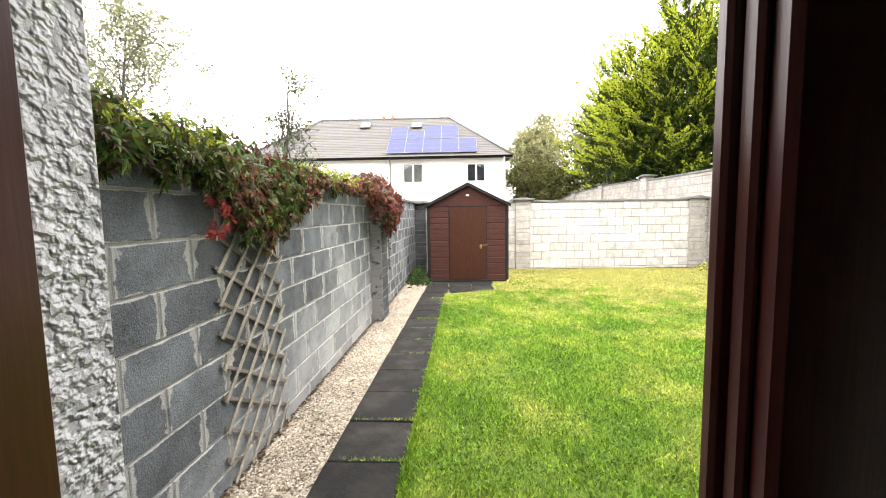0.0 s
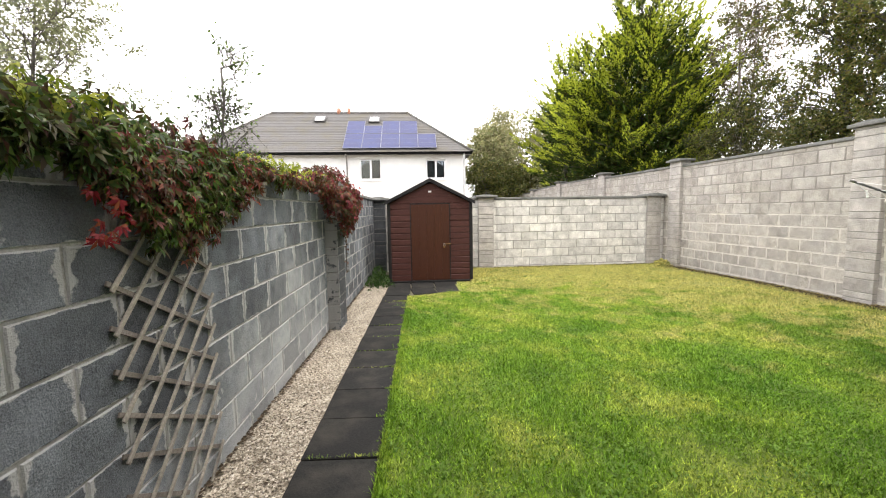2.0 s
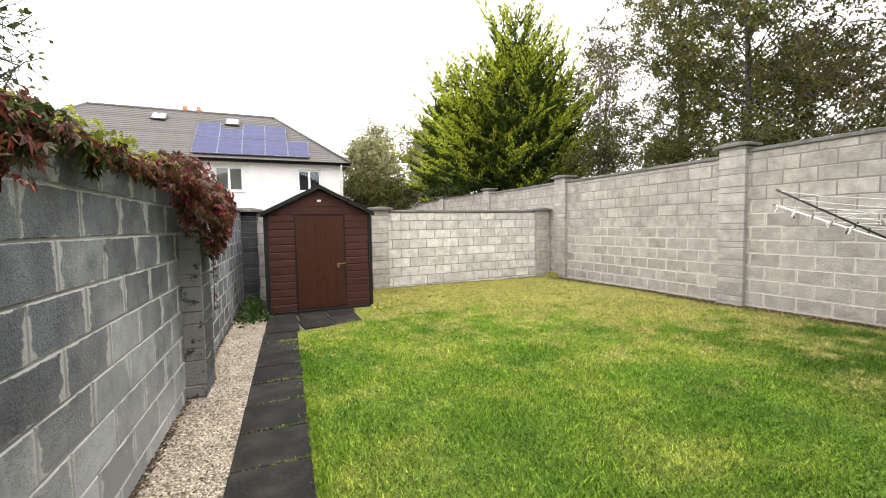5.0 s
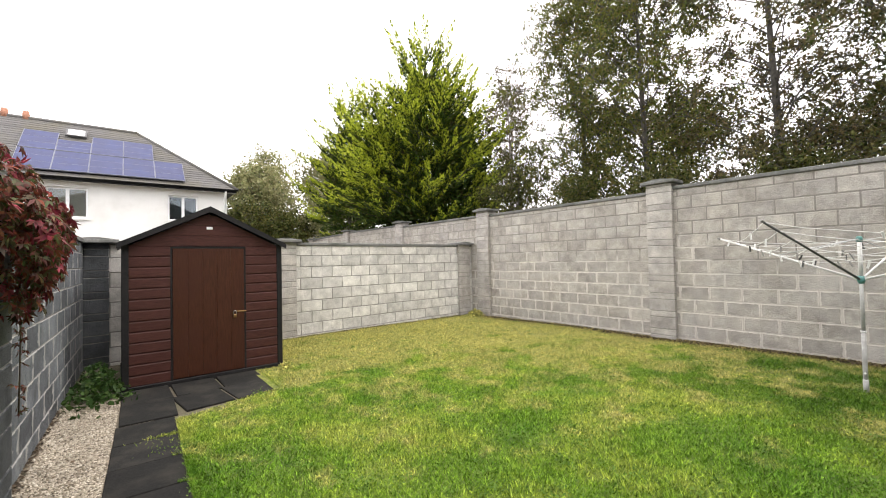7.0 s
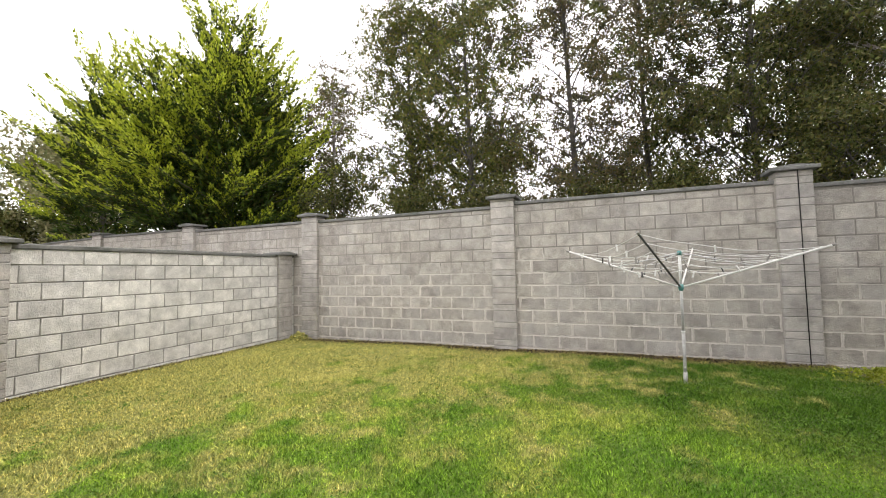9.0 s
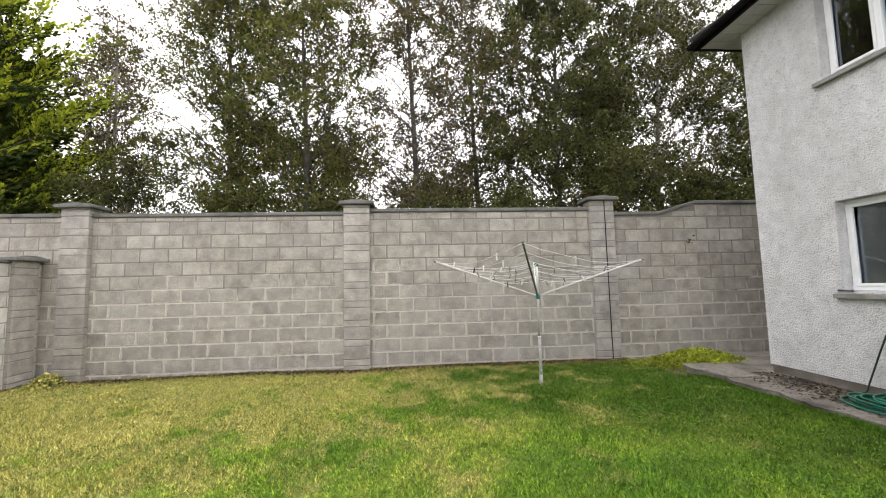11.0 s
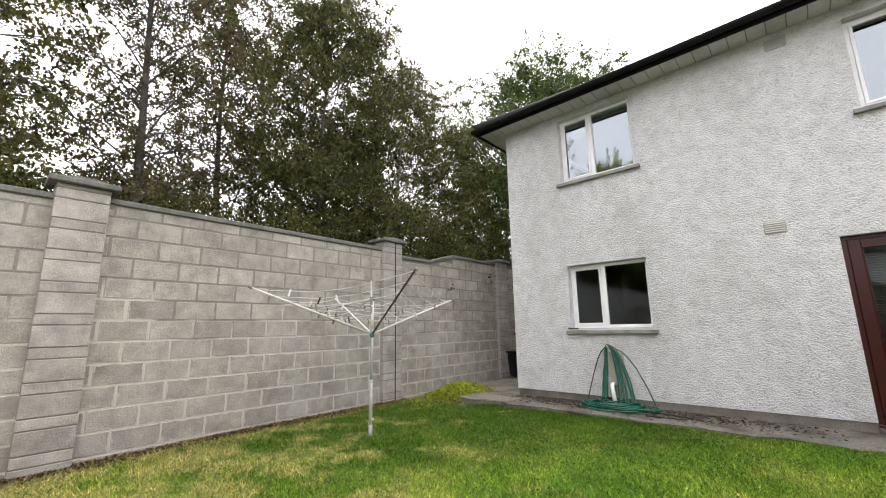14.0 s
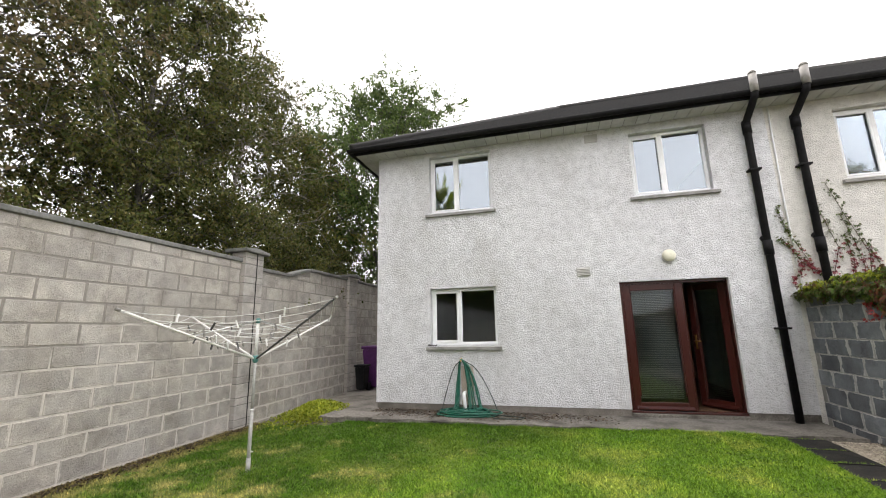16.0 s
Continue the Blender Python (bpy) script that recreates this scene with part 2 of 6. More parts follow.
def glass_material(name, slope, base):
    m, n, l, p = shader(name)
    out = n["Material Output"]
    clear, shine, mix, fres = n.new("ShaderNodeBsdfTransparent"), n.new("ShaderNodeBsdfGlossy"), n.new("ShaderNodeMixShader"), n.new("ShaderNodeFresnel")
    clear.inputs["Color"].default_value = (0.80, 0.84, 0.84, 1)
    shine.inputs["Roughness"].default_value = 0.01
    gain = n.new("ShaderNodeMath"); gain.operation = "MULTIPLY_ADD"
    gain.inputs[1].default_value, gain.inputs[2].default_value = slope, base
    shine.inputs["Color"].default_value = (0.84, 0.91, 1.0, 1)
    fres.inputs["IOR"].default_value = 1.52
    l.new(fres.outputs[0], gain.inputs[0]); l.new(gain.outputs[0], mix.inputs[0])
    l.new(clear.outputs[0], mix.inputs[1]); l.new(shine.outputs[0], mix.inputs[2]); l.new(mix.outputs[0], out.inputs["Surface"])
    return m


M["glass"] = glass_material("window_glass", 2.1, 0.08)
M["clear_glass"] = glass_material("clear_glass", 1.0, 0.01)


def pebbledash(name, low, high, grime):
    """Wet-dash render: rounded lumps about a centimetre across."""
    m, n, l, p = shader(name)
    splat = ramp(m, noise_node(m, 58, 2.0, 0.5, (1, 1, 1.2)), [(0.40, (0, 0, 0)), (0.62, (1, 1, 1))])
    fine = noise_node(m, 120, 2.0, 0.6)
    h = n.new("ShaderNodeMath"); h.operation = "MULTIPLY_ADD"; h.inputs[1].default_value = 0.3
    lumpy = n.new("ShaderNodeMath"); lumpy.operation, lumpy.inputs[1].default_value = "MULTIPLY_ADD", 1.5
    l.new(noise_node(m, 24, 2.0, 0.5, (1, 1, 1.3)), lumpy.inputs[0]); l.new(splat, lumpy.inputs[2])
    l.new(fine, h.inputs[0]); l.new(lumpy.outputs[0], h.inputs[2])
    # hollows between the lumps are coloured darker, standing in for their shade
    col = ramp(m, h.outputs[0], [(0.35, tuple(c * 0.90 for c in low)), (0.8, low), (1.0, high)])
    col = blend(m, 1.0, col, ramp(m, noise_node(m, 7, 5.0, 0.7), [(0.3, (0.82,) * 3), (0.65, (1.08,) * 3)]), "MULTIPLY")
    stain = ramp(m, noise_node(m, 1.1, 5.0, 0.65, (1, 1, 0.45)), [(0.48, (0, 0, 0)), (0.78, (0.6,) * 3)])
    col = blend(m, stain, col, grime)
    l.new(col, p.inputs["Base Color"])
    p.inputs["Roughness"].default_value = 0.93
    relief(m, h.outputs[0], 0.85, 0.008)
    return m


M["dash"] = pebbledash("pebbledash", (0.53, 0.535, 0.55), (0.69, 0.695, 0.715), (0.44, 0.435, 0.425))
M["dash_next"] = pebbledash("neighbour_dash", (0.56, 0.545, 0.51), (0.68, 0.665, 0.63), (0.50, 0.485, 0.45))


# ==== building helpers
def part(name, bm, material, parent=None, label=""):
    me = bpy.data.meshes.new(name)
    bm.normal_update()
    bm.to_mesh(me)
    bm.free()
    me.materials.append(material)
    ob = new(name, me)
    if parent is not None:
        ob.parent = parent
    if label:
        ob["label"] = label
    return ob


def raw(name, verts, faces, material, parent=None, label="", smooth=False):
    """One mesh from arrays of corners and of faces that all have the same number of corners."""
    me = bpy.data.meshes.new(name)
    verts, faces = np.asarray(verts, np.float32), np.asarray(faces, np.int32)
    k = faces.shape[1]
    me.vertices.add(len(verts)); me.vertices.foreach_set("co", verts.ravel())
    me.loops.add(faces.size); me.loops.foreach_set("vertex_index", faces.ravel())
    me.polygons.add(len(faces)); me.polygons.foreach_set("loop_start", np.arange(0, faces.size, k, dtype=np.int32))
    me.update(calc_edges=True)
    if smooth:
        me.polygons.foreach_set("use_smooth", np.ones(len(faces), bool))
    me.materials.append(material)
    ob = new(name, me)
    if parent is not None:
        ob.parent = parent
    if label:
        ob["label"] = label
    return ob


def thing(name, label, category, group="", kind="", at=(0, 0, 0), rz=0):
    e = new(name)
    e.matrix_basis = pose(*at, 0, 0, rz)
    e.empty_display_size = 0.1
    return tagged(e, label, category, group, kind)


def box(x0, x1, y0, y1, z0, z1, bevel=0.0, bm=None, seg=1):
    own = bm or bmesh.new()
    v = bmesh.ops.create_cube(own, size=1.0, matrix=Matrix.Translation(((x0 + x1) / 2, (y0 + y1) / 2, (z0 + z1) / 2)) @ Matrix.Diagonal((abs(x1 - x0), abs(y1 - y0), abs(z1 - z0), 1)))["verts"]
    if bevel:
        es = list({e for w in v for e in w.link_edges})
        bmesh.ops.bevel(own, geom=es, offset=bevel, segments=seg, affect="EDGES", profile=0.5)
    return own


def prism(profile, axis, a, b):
    """A closed profile of (u, v) pairs drawn out from a to b along axis: x takes (y, z), y takes (x, z), z takes (x, y)."""
    bm = bmesh.new()
    put = {"x": lambda u, v, w: (w, u, v), "y": lambda u, v, w: (u, w, v), "z": lambda u, v, w: (u, v, w)}[axis]
    rings = [[bm.verts.new(put(u, v, w)) for u, v in profile] for w in (a, b)]
    k = len(profile)
    for i in range(k):
        bm.faces.new((rings[0][i], rings[0][(i + 1) % k], rings[1][(i + 1) % k], rings[1][i]))
    bm.faces.new(rings[0]); bm.faces.new(rings[1][::-1])
    bmesh.ops.recalc_face_normals(bm, faces=bm.faces)
    return bm


def tube(points, radii, sides=8, bm=None, caps=True):
    """A round bar along points; radii one number or one each."""
    bm = bm or bmesh.new()
    pts = [Vector([float(c) for c in p]) for p in points]
    rad = [float(radii)] * len(pts) if isinstance(radii, (int, float)) else [float(r) for r in radii]
    side, rings = None, []
    for i, p in enumerate(pts):
        d = (pts[min(i + 1, len(pts) - 1)] - pts[max(i - 1, 0)]).normalized()
        if side is None:
            side = d.orthogonal().normalized()
        side = (side - d * side.dot(d)).normalized()
        up = d.cross(side)
        rings.append([bm.verts.new(p + rad[i] * (side * math.cos(a) + up * math.sin(a))) for a in (2 * math.pi * k / sides for k in range(sides))])
    for r, s in zip(rings, rings[1:]):
        for k in range(sides):
            f = bm.faces.new((r[k], r[(k + 1) % sides], s[(k + 1) % sides], s[k]))
            f.smooth = True
    if caps:
        bm.faces.new(rings[0][::-1]); bm.faces.new(rings[-1])
    return bm


def ground_z(x, y):
    return -0.06 - 0.006 * (y - 1.5) - 0.01 * np.maximum(0, x)


# ==== structure: ground
def ground_sheet():
    xs = np.r_[-400, -120, -40, np.arange(-15, 25.1, 1.0), 40, 120, 400]
    ys = np.r_[-400, -120, -40, np.arange(-15, 35.1, 1.0), 60, 120, 400]
    gx, gy = np.meshgrid(xs, ys)
    gz = ground_z(np.clip(gx, -15, 25), np.clip(gy, -15, 35)) - 0.03
    inside = (gx > -1.6) & (gx < 5.3) & (gy < 0.7) & (gy > -8)
    gz = np.where(inside, -0.35, gz)
    v = np.stack([gx, gy, gz], -1).reshape(-1, 3)
    w = len(xs)
    f = [(j * w + i, j * w + i + 1, (j + 1) * w + i + 1, (j + 1) * w + i) for j in range(len(ys) - 1) for i in range(w - 1)]
    g = raw("ground", v, f, M["soil"], smooth=True)
    return tagged(g, "bare brown earth under and beyond the garden", "ground", kind="structure")


ground_sheet()

# ==== structure: garden walls
LEFT_A, LEFT_B = (-1.56, 0.62), (-1.30, 11.1)
BACK_A, BACK_B = (-1.45, 11.02), (6.95, 11.50)
def right_x(y):
    return 6.93 - 0.019 * (y - 2.0)


def block_mesh(w, h, proud=0.012, bevel=0.006):
    """The outer skin of one block: flat face with bevelled edges, centred on its back."""
    bm = bmesh.new()
    o = [bm.verts.new((sx * w / 2, 0, sz * h / 2)) for sx, sz in ((-1, -1), (1, -1), (1, 1), (-1, 1))]
    i = [bm.verts.new((sx * (w / 2 - bevel), -proud, sz * (h / 2 - bevel))) for sx, sz in ((-1, -1), (1, -1), (1, 1), (-1, 1))]
    m = [bm.verts.new((sx * w / 2, -proud + bevel, sz * h / 2)) for sx, sz in ((-1, -1), (1, -1), (1, 1), (-1, 1))]
    for r, s in ((o, m), (m, i)):
        for k in range(4):
            bm.faces.new((r[k], r[(k + 1) % 4], s[(k + 1) % 4], s[k]))
    bm.faces.new(i)
    return bm


SKINS = {}
def skin(w, h, material, proud=0.012):
    key = (round(w, 2), round(h, 3), material.name, proud)
    if key not in SKINS:
        me = bpy.data.meshes.new("block")
        bm = block_mesh(key[0], h, proud)
        bm.normal_update(); bm.to_mesh(me); bm.free()
        me.materials.append(material)
        SKINS[key] = me
    return SKINS[key]


BLOCK_JOBS = []


def block_wall(name, label, a, b, tops, core, block, cap=True, thick=0.2, pitch=0.225, joint=0.012, first=0.0, proud=0.012, base=-0.5, start=-0.2, cap_h=0.06, cap_out=0.035):
    """A wall whose garden face runs from a to b (the garden lies to the right of that way). tops: (metres along, height) of the wall's top."""
    a, b = Vector((*a, 0)), Vector((*b, 0))
    length = (b - a).length
    turn = math.degrees(math.atan2(b.y - a.y, b.x - a.x))
    w = new(name)
    w.empty_display_size = 0.1
    w.matrix_basis = pose(a.x, a.y, 0, 0, 0, turn)
    tagged(w, label, "wall", kind="structure")
    # core: garden face at local y = 0, back at y = thick
    us = [t[0] for t in tops]
    prof = [(us[0], base)] + list(tops) + [(us[-1], base)]
    part("mortar_core", prism(prof, "y", 0.0, thick), core, w)
    if cap:
        for (u0, z0), (u1, z1) in zip(tops, tops[1:]):
            if u1 - u0 > 0.02:
                bm = prism([(u0, z0), (u1, z1), (u1, z1 + cap_h), (u0, z0 + cap_h)], "y", -cap_out, thick + cap_out)
                bmesh.ops.bevel(bm, geom=bm.edges[:], offset=0.008, segments=1, affect="EDGES")
                part("coping", bm, M["coping"], w)
    BLOCK_JOBS.append((w, length, tops, block, pitch, joint, first, proud, start))
    return w


def lay_blocks():
    rng = random.Random(5)
    for w, length, tops, block, pitch, joint, first, proud, start in BLOCK_JOBS:
        us, zs = [t[0] for t in tops], [t[1] for t in tops]
        row, z = 0, start
        while z < max(zs) - 0.03:
            u = us[0] - (0.225 if row % 2 else 0.0) + first
            while u < us[-1] - 0.03:
                u0, u1 = max(u, us[0]), min(u + 0.45, us[-1])
                top = min(np.interp(u0 + 0.01, us, zs), np.interp(u1 - 0.01, us, zs))
                h = min(pitch, top - z)
                if u1 - u0 > 0.05 and h > 0.05:
                    o = new("block", skin(u1 - u0 - joint, round(h - joint, 3), block, proud))
                    o.parent = w
                    o.matrix_basis = pose((u0 + u1) / 2, -rng.uniform(0, 0.0025), z + h / 2, rng.uniform(-0.15, 0.15), rng.uniform(-0.2, 0.2), rng.uniform(-0.15, 0.15))
                u += 0.45
            z += pitch
            row += 1


# the walls run with the garden on their right hand
def flat(length, z):
    return [(0, z), (length, z)]


def pier(x, y, turn, z0, z1, width=0.44, depth=0.30, material=None, cap=0.58):
    """A pier of alternating tall and thin courses under an overhanging cap; local y = 0 is its garden face."""
    p = thing("wall_pier", "square grey concrete block pier with an overhanging cap", "pier", "piers of the garden walls", "structure", (x, y, 0), turn)
    z, tall = z0, True
    part("core", box(-width / 2 + 0.01, width / 2 - 0.01, 0.01, depth, z0 - 0.3, z1 - 0.02), M["mortar_pier"], p)
    rng = random.Random(int(100 * abs(x + y)))
    while z < z1 - 0.02:
        h = min(0.212 if tall else 0.107, z1 - z)
        part("block", box(-width / 2 + rng.uniform(0, 0.004), width / 2 - rng.uniform(0, 0.004), rng.uniform(0, 0.003), depth - 0.02, z + 0.004, z + h - 0.005, 0.006), material or M["pier"], p)
        z += h
        tall = not tall
    o = (cap - width) / 2
    bm = box(-cap / 2, cap / 2, -o, depth + o, z1, z1 + 0.055, 0.008)
    part("cap", bm, M["coping"], p)
    part("cap_crown", prism([(-cap / 2 + 0.02, z1 + 0.053), (cap / 2 - 0.02, z1 + 0.053), (0.06, z1 + 0.085), (-0.06, z1 + 0.085)], "y", -o + 0.02, depth + o - 0.02), M["coping"], p)
    return p


left_len = math.hypot(LEFT_B[0] - LEFT_A[0], LEFT_B[1] - LEFT_A[1])
wall_left = block_wall("wall_left", "dark grey concrete block wall with pale smeared mortar joints", LEFT_A, LEFT_B, flat(left_len, 1.70), M["mortar_dark"], M["block_dark"], pitch=0.217, joint=0.010, proud=0.006, start=-0.19, first=0.1)
back_len = math.hypot(BACK_B[0] - BACK_A[0], BACK_B[1] - BACK_A[1])
wall_back = block_wall("wall_back", "pale buff concrete block wall at the end of the garden", BACK_A, BACK_B, flat(back_len, 1.68), M["mortar_back"], M["block_back"], start=-0.32, pitch=0.225, proud=0.014)
R0, R1 = -9.0, 31.0
def up_right(y):
    return R1 - y
steps = [(31.0, 2.22), (27.3, 2.22), (27.3, 2.3), (23.4, 2.3), (23.0, 2.36), (22.2, 2.45), (19.2, 2.5), (19.2, 2.52), (15.05, 2.52), (15.05, 2.46), (10.95, 2.46), (10.95, 2.45), (6.43, 2.45), (6.43, 2.50), (2.1, 2.49), (2.1, 2.40), (1.0, 2.40), (0.3, 2.60), (-9.0, 2.58)]
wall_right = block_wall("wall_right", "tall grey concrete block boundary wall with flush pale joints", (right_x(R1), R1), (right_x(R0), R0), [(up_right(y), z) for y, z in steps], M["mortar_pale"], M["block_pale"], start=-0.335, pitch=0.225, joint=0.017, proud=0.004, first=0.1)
slant = math.degrees(math.atan2(R0 - R1, right_x(R0) - right_x(R1)))
for y, top in ((2.1, 2.66), (6.43, 2.62), (10.95, 2.60), (15.05, 2.62), (19.2, 2.60), (23.2, 2.44), (27.3, 2.36), (-1.55, 2.68)):
    pier(right_x(y) - 0.09, y, slant, -0.3, top)
bslant = math.degrees(math.atan2(BACK_B[1] - BACK_A[1], BACK_B[0] - BACK_A[0]))
def back_y(x):
    return BACK_A[1] + (x - BACK_A[0]) * (BACK_B[1] - BACK_A[1]) / (BACK_B[0] - BACK_A[0])
# corner pier by the shed: the narrow gap's shade is in its darker blocks
for x, top in ((1.62, 1.74), (6.42, 1.72), (-1.18, 1.70)):
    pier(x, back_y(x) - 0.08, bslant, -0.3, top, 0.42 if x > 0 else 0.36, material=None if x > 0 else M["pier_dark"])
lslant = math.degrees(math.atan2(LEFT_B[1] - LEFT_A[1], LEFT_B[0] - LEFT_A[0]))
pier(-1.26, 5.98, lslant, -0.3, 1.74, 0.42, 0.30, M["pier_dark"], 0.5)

# ==== structure: house
HY = 0.61                      # garden face of the house
X0, X1 = -1.50, 5.25           # party line and gable corner
TOP = 4.78


def wall_with_holes(x0, x1, z0, z1, holes, y_face, thick):
    """Grid of boxes round the openings, joined where no opening lies."""
    bm = bmesh.new()
    xs = sorted({x0, x1, *[h[0] for h in holes], *[h[1] for h in holes]})
    for a, b in zip(xs, xs[1:]):
        zs = [z0]
        for h in sorted((h for h in holes if h[0] < b - 1e-6 and h[1] > a + 1e-6), key=lambda h: h[2]):
            zs += [h[2], h[3]]
        zs.append(z1)
        for lo, hi in zip(zs[::2], zs[1::2]):
            if hi > lo:
                box(a, b, y_face - thick, y_face, lo, hi, bm=bm)
    bmesh.ops.remove_doubles(bm, verts=bm.verts, dist=0.0005)
    bmesh.ops.recalc_face_normals(bm, faces=bm.faces)
    return bm


DOOR = (-0.64, 0.93, -0.03, 2.04)
KITCHEN = (2.97, 4.19, 1.05, 2.07)
BED_1 = (2.97, 4.18, 3.52, 4.68)
BED_2 = (-0.64, 0.54, 3.48, 4.62)
NEXT = (-3.62, -2.40, 3.44, 4.58)
house = thing("house", "two-storey semi-detached house in grey pebbledash with a dark hipped roof", "house")
part("wall", wall_with_holes(X0, X1, 0.055, TOP, [DOOR, KITCHEN, BED_1, BED_2], HY, 0.30), M["dash"], house)
part("plinth", box(0.935, X1 - 0.02, HY - 0.25, HY - 0.012, -0.4, 0.055), M["plinth"], house)
part("plinth", box(X0, -0.645, HY - 0.25, HY - 0.012, -0.4, 0.055), M["concrete"], house)
part("gable_wall", box(X1 - 0.30, X1, -7.4, HY - 0.302, -0.4, TOP), M["dash"], house)
part("rear_wall", box(X0, X1 - 0.302, -7.4, -7.1, -0.4, TOP), M["dash"], house)
part("party_wall", box(X0, X0 + 0.1, -7.09, HY - 0.302, -0.4, TOP - 0.002), M["interior"], house)
part("soffit", box(-6.5, X1 + 0.36, HY + 0.004, HY + 0.36, TOP - 0.006, TOP + 0.02), M["sill"], house)
strip = None
for k in range(58):
    if strip is None:
        ob = part("soffit_board", box(-0.094, 0.094, HY + 0.005, HY + 0.358, -0.02, -0.007, 0.004), M["soffit"], house)
        strip = ob.data
    else:
        ob = new("soffit_board", strip)
        ob.parent = house
    ob.matrix_basis = pose(X1 + 0.26 - 0.2 * k, 0, TOP)
part("soffit", box(X1 + 0.004, X1 + 0.36, -7.7, HY, TOP - 0.02, TOP + 0.02), M["soffit"], house)
part("fascia", box(-6.5, X1 + 0.38, HY + 0.36, HY + 0.385, TOP - 0.03, TOP + 0.11, 0.004), M["black_plastic"], house)
part("fascia", box(X1 + 0.36, X1 + 0.385, -7.7, HY + 0.36, TOP - 0.03, TOP + 0.11, 0.004), M["black_plastic"], house)


def gutter_profile(c, z):
    pts = [(c + 0.06 * math.cos(a), z + 0.06 * math.sin(a)) for a in np.linspace(math.pi, 2 * math.pi, 9)]
    return pts + [(c + 0.052 * math.cos(a), z + 0.052 * math.sin(a)) for a in np.linspace(2 * math.pi, math.pi, 9)]


part("gutter", prism(gutter_profile(HY + 0.447, TOP + 0.065), "x", -6.5, X1 + 0.47), M["black_plastic"], house)
part("gutter", prism(gutter_profile(X1 + 0.447, TOP + 0.065), "y", -7.7, HY + 0.47), M["black_plastic"], house)


def hip_roof(name, x0, x1, y0, y1, z, rise, hip0, hip1, material, parent, courses=22):
    """A hipped roof with stepped tile courses; hip0, hip1: metres by which the ridge stops short at either end."""
    ym, half = (y0 + y1) / 2, (y1 - y0) / 2
    # the boarded deck closes the loft; the tile courses lie over it
    r = part(name, box(x0 + 0.05, x1 - 0.05, y0 + 0.05, y1 - 0.05, z - 0.10, z - 0.04), material, parent)
    def course(corners):
        bm = bmesh.new()
        v = [bm.verts.new(c) for c in corners]
        u = [bm.verts.new((c[0], c[1], c[2] - 0.035)) for c in corners[:2]]
        bm.faces.new(v); bm.faces.new((u[0], u[1], v[1], v[0]))
        bmesh.ops.recalc_face_normals(bm, faces=bm.faces)
        part("tile_course", bm, material, r)
    for k in range(courses):
        s, e = k / courses, (k + 1) / courses
        za, zb = z + rise * s + 0.02, z + rise * e
        for sign in (-1, 1):
            ya, yb = ym + sign * half * (1 - s), ym + sign * half * (1 - e)
            course([(x0 + hip0 * s, ya, za), (x1 - hip1 * s, ya, za), (x1 - hip1 * e, yb, zb), (x0 + hip0 * e, yb, zb)])
        for hip, xe, d in ((hip0, x0, 1), (hip1, x1, -1)):
            if hip > 0.1:
                course([(xe + d * hip * s, ym - half * (1 - s), za), (xe + d * hip * s, ym + half * (1 - s), za), (xe + d * hip * e, ym + half * (1 - e), zb), (xe + d * hip * e, ym - half * (1 - e), zb)])
    bm = tube([(x0 + hip0, ym, z + rise), (x1 - hip1, ym, z + rise)], 0.09, 8)
    for xe, hip, d in ((x0, hip0, 1), (x1, hip1, -1)):
        if hip > 0.1:
            for sy in (y0, y1):
                tube([(xe, sy, z + 0.02), (xe + d * hip, ym, z + rise)], 0.08, 6, bm)
    part("ridge_tiles", bm, material, parent)
    return r


hip_roof("roof", -8.4, X1 + 0.42, -7.8, HY + 0.42, TOP + 0.11, 2.64, 4.2, 4.2, M["roof_dark"], house, 14)

# the joined house beyond the party line
neighbour = thing("neighbour_house", "joined house in paler cream pebbledash under the same roof", "house")
part("wall", wall_with_holes(-8.0, X0 - 0.002, -0.35, TOP, [NEXT], HY - 0.004, 0.30), M["dash_next"], neighbour)
part("gable_wall", box(-8.0, -7.7, -7.4, HY - 0.32, -0.4, TOP), M["dash_next"], neighbour)


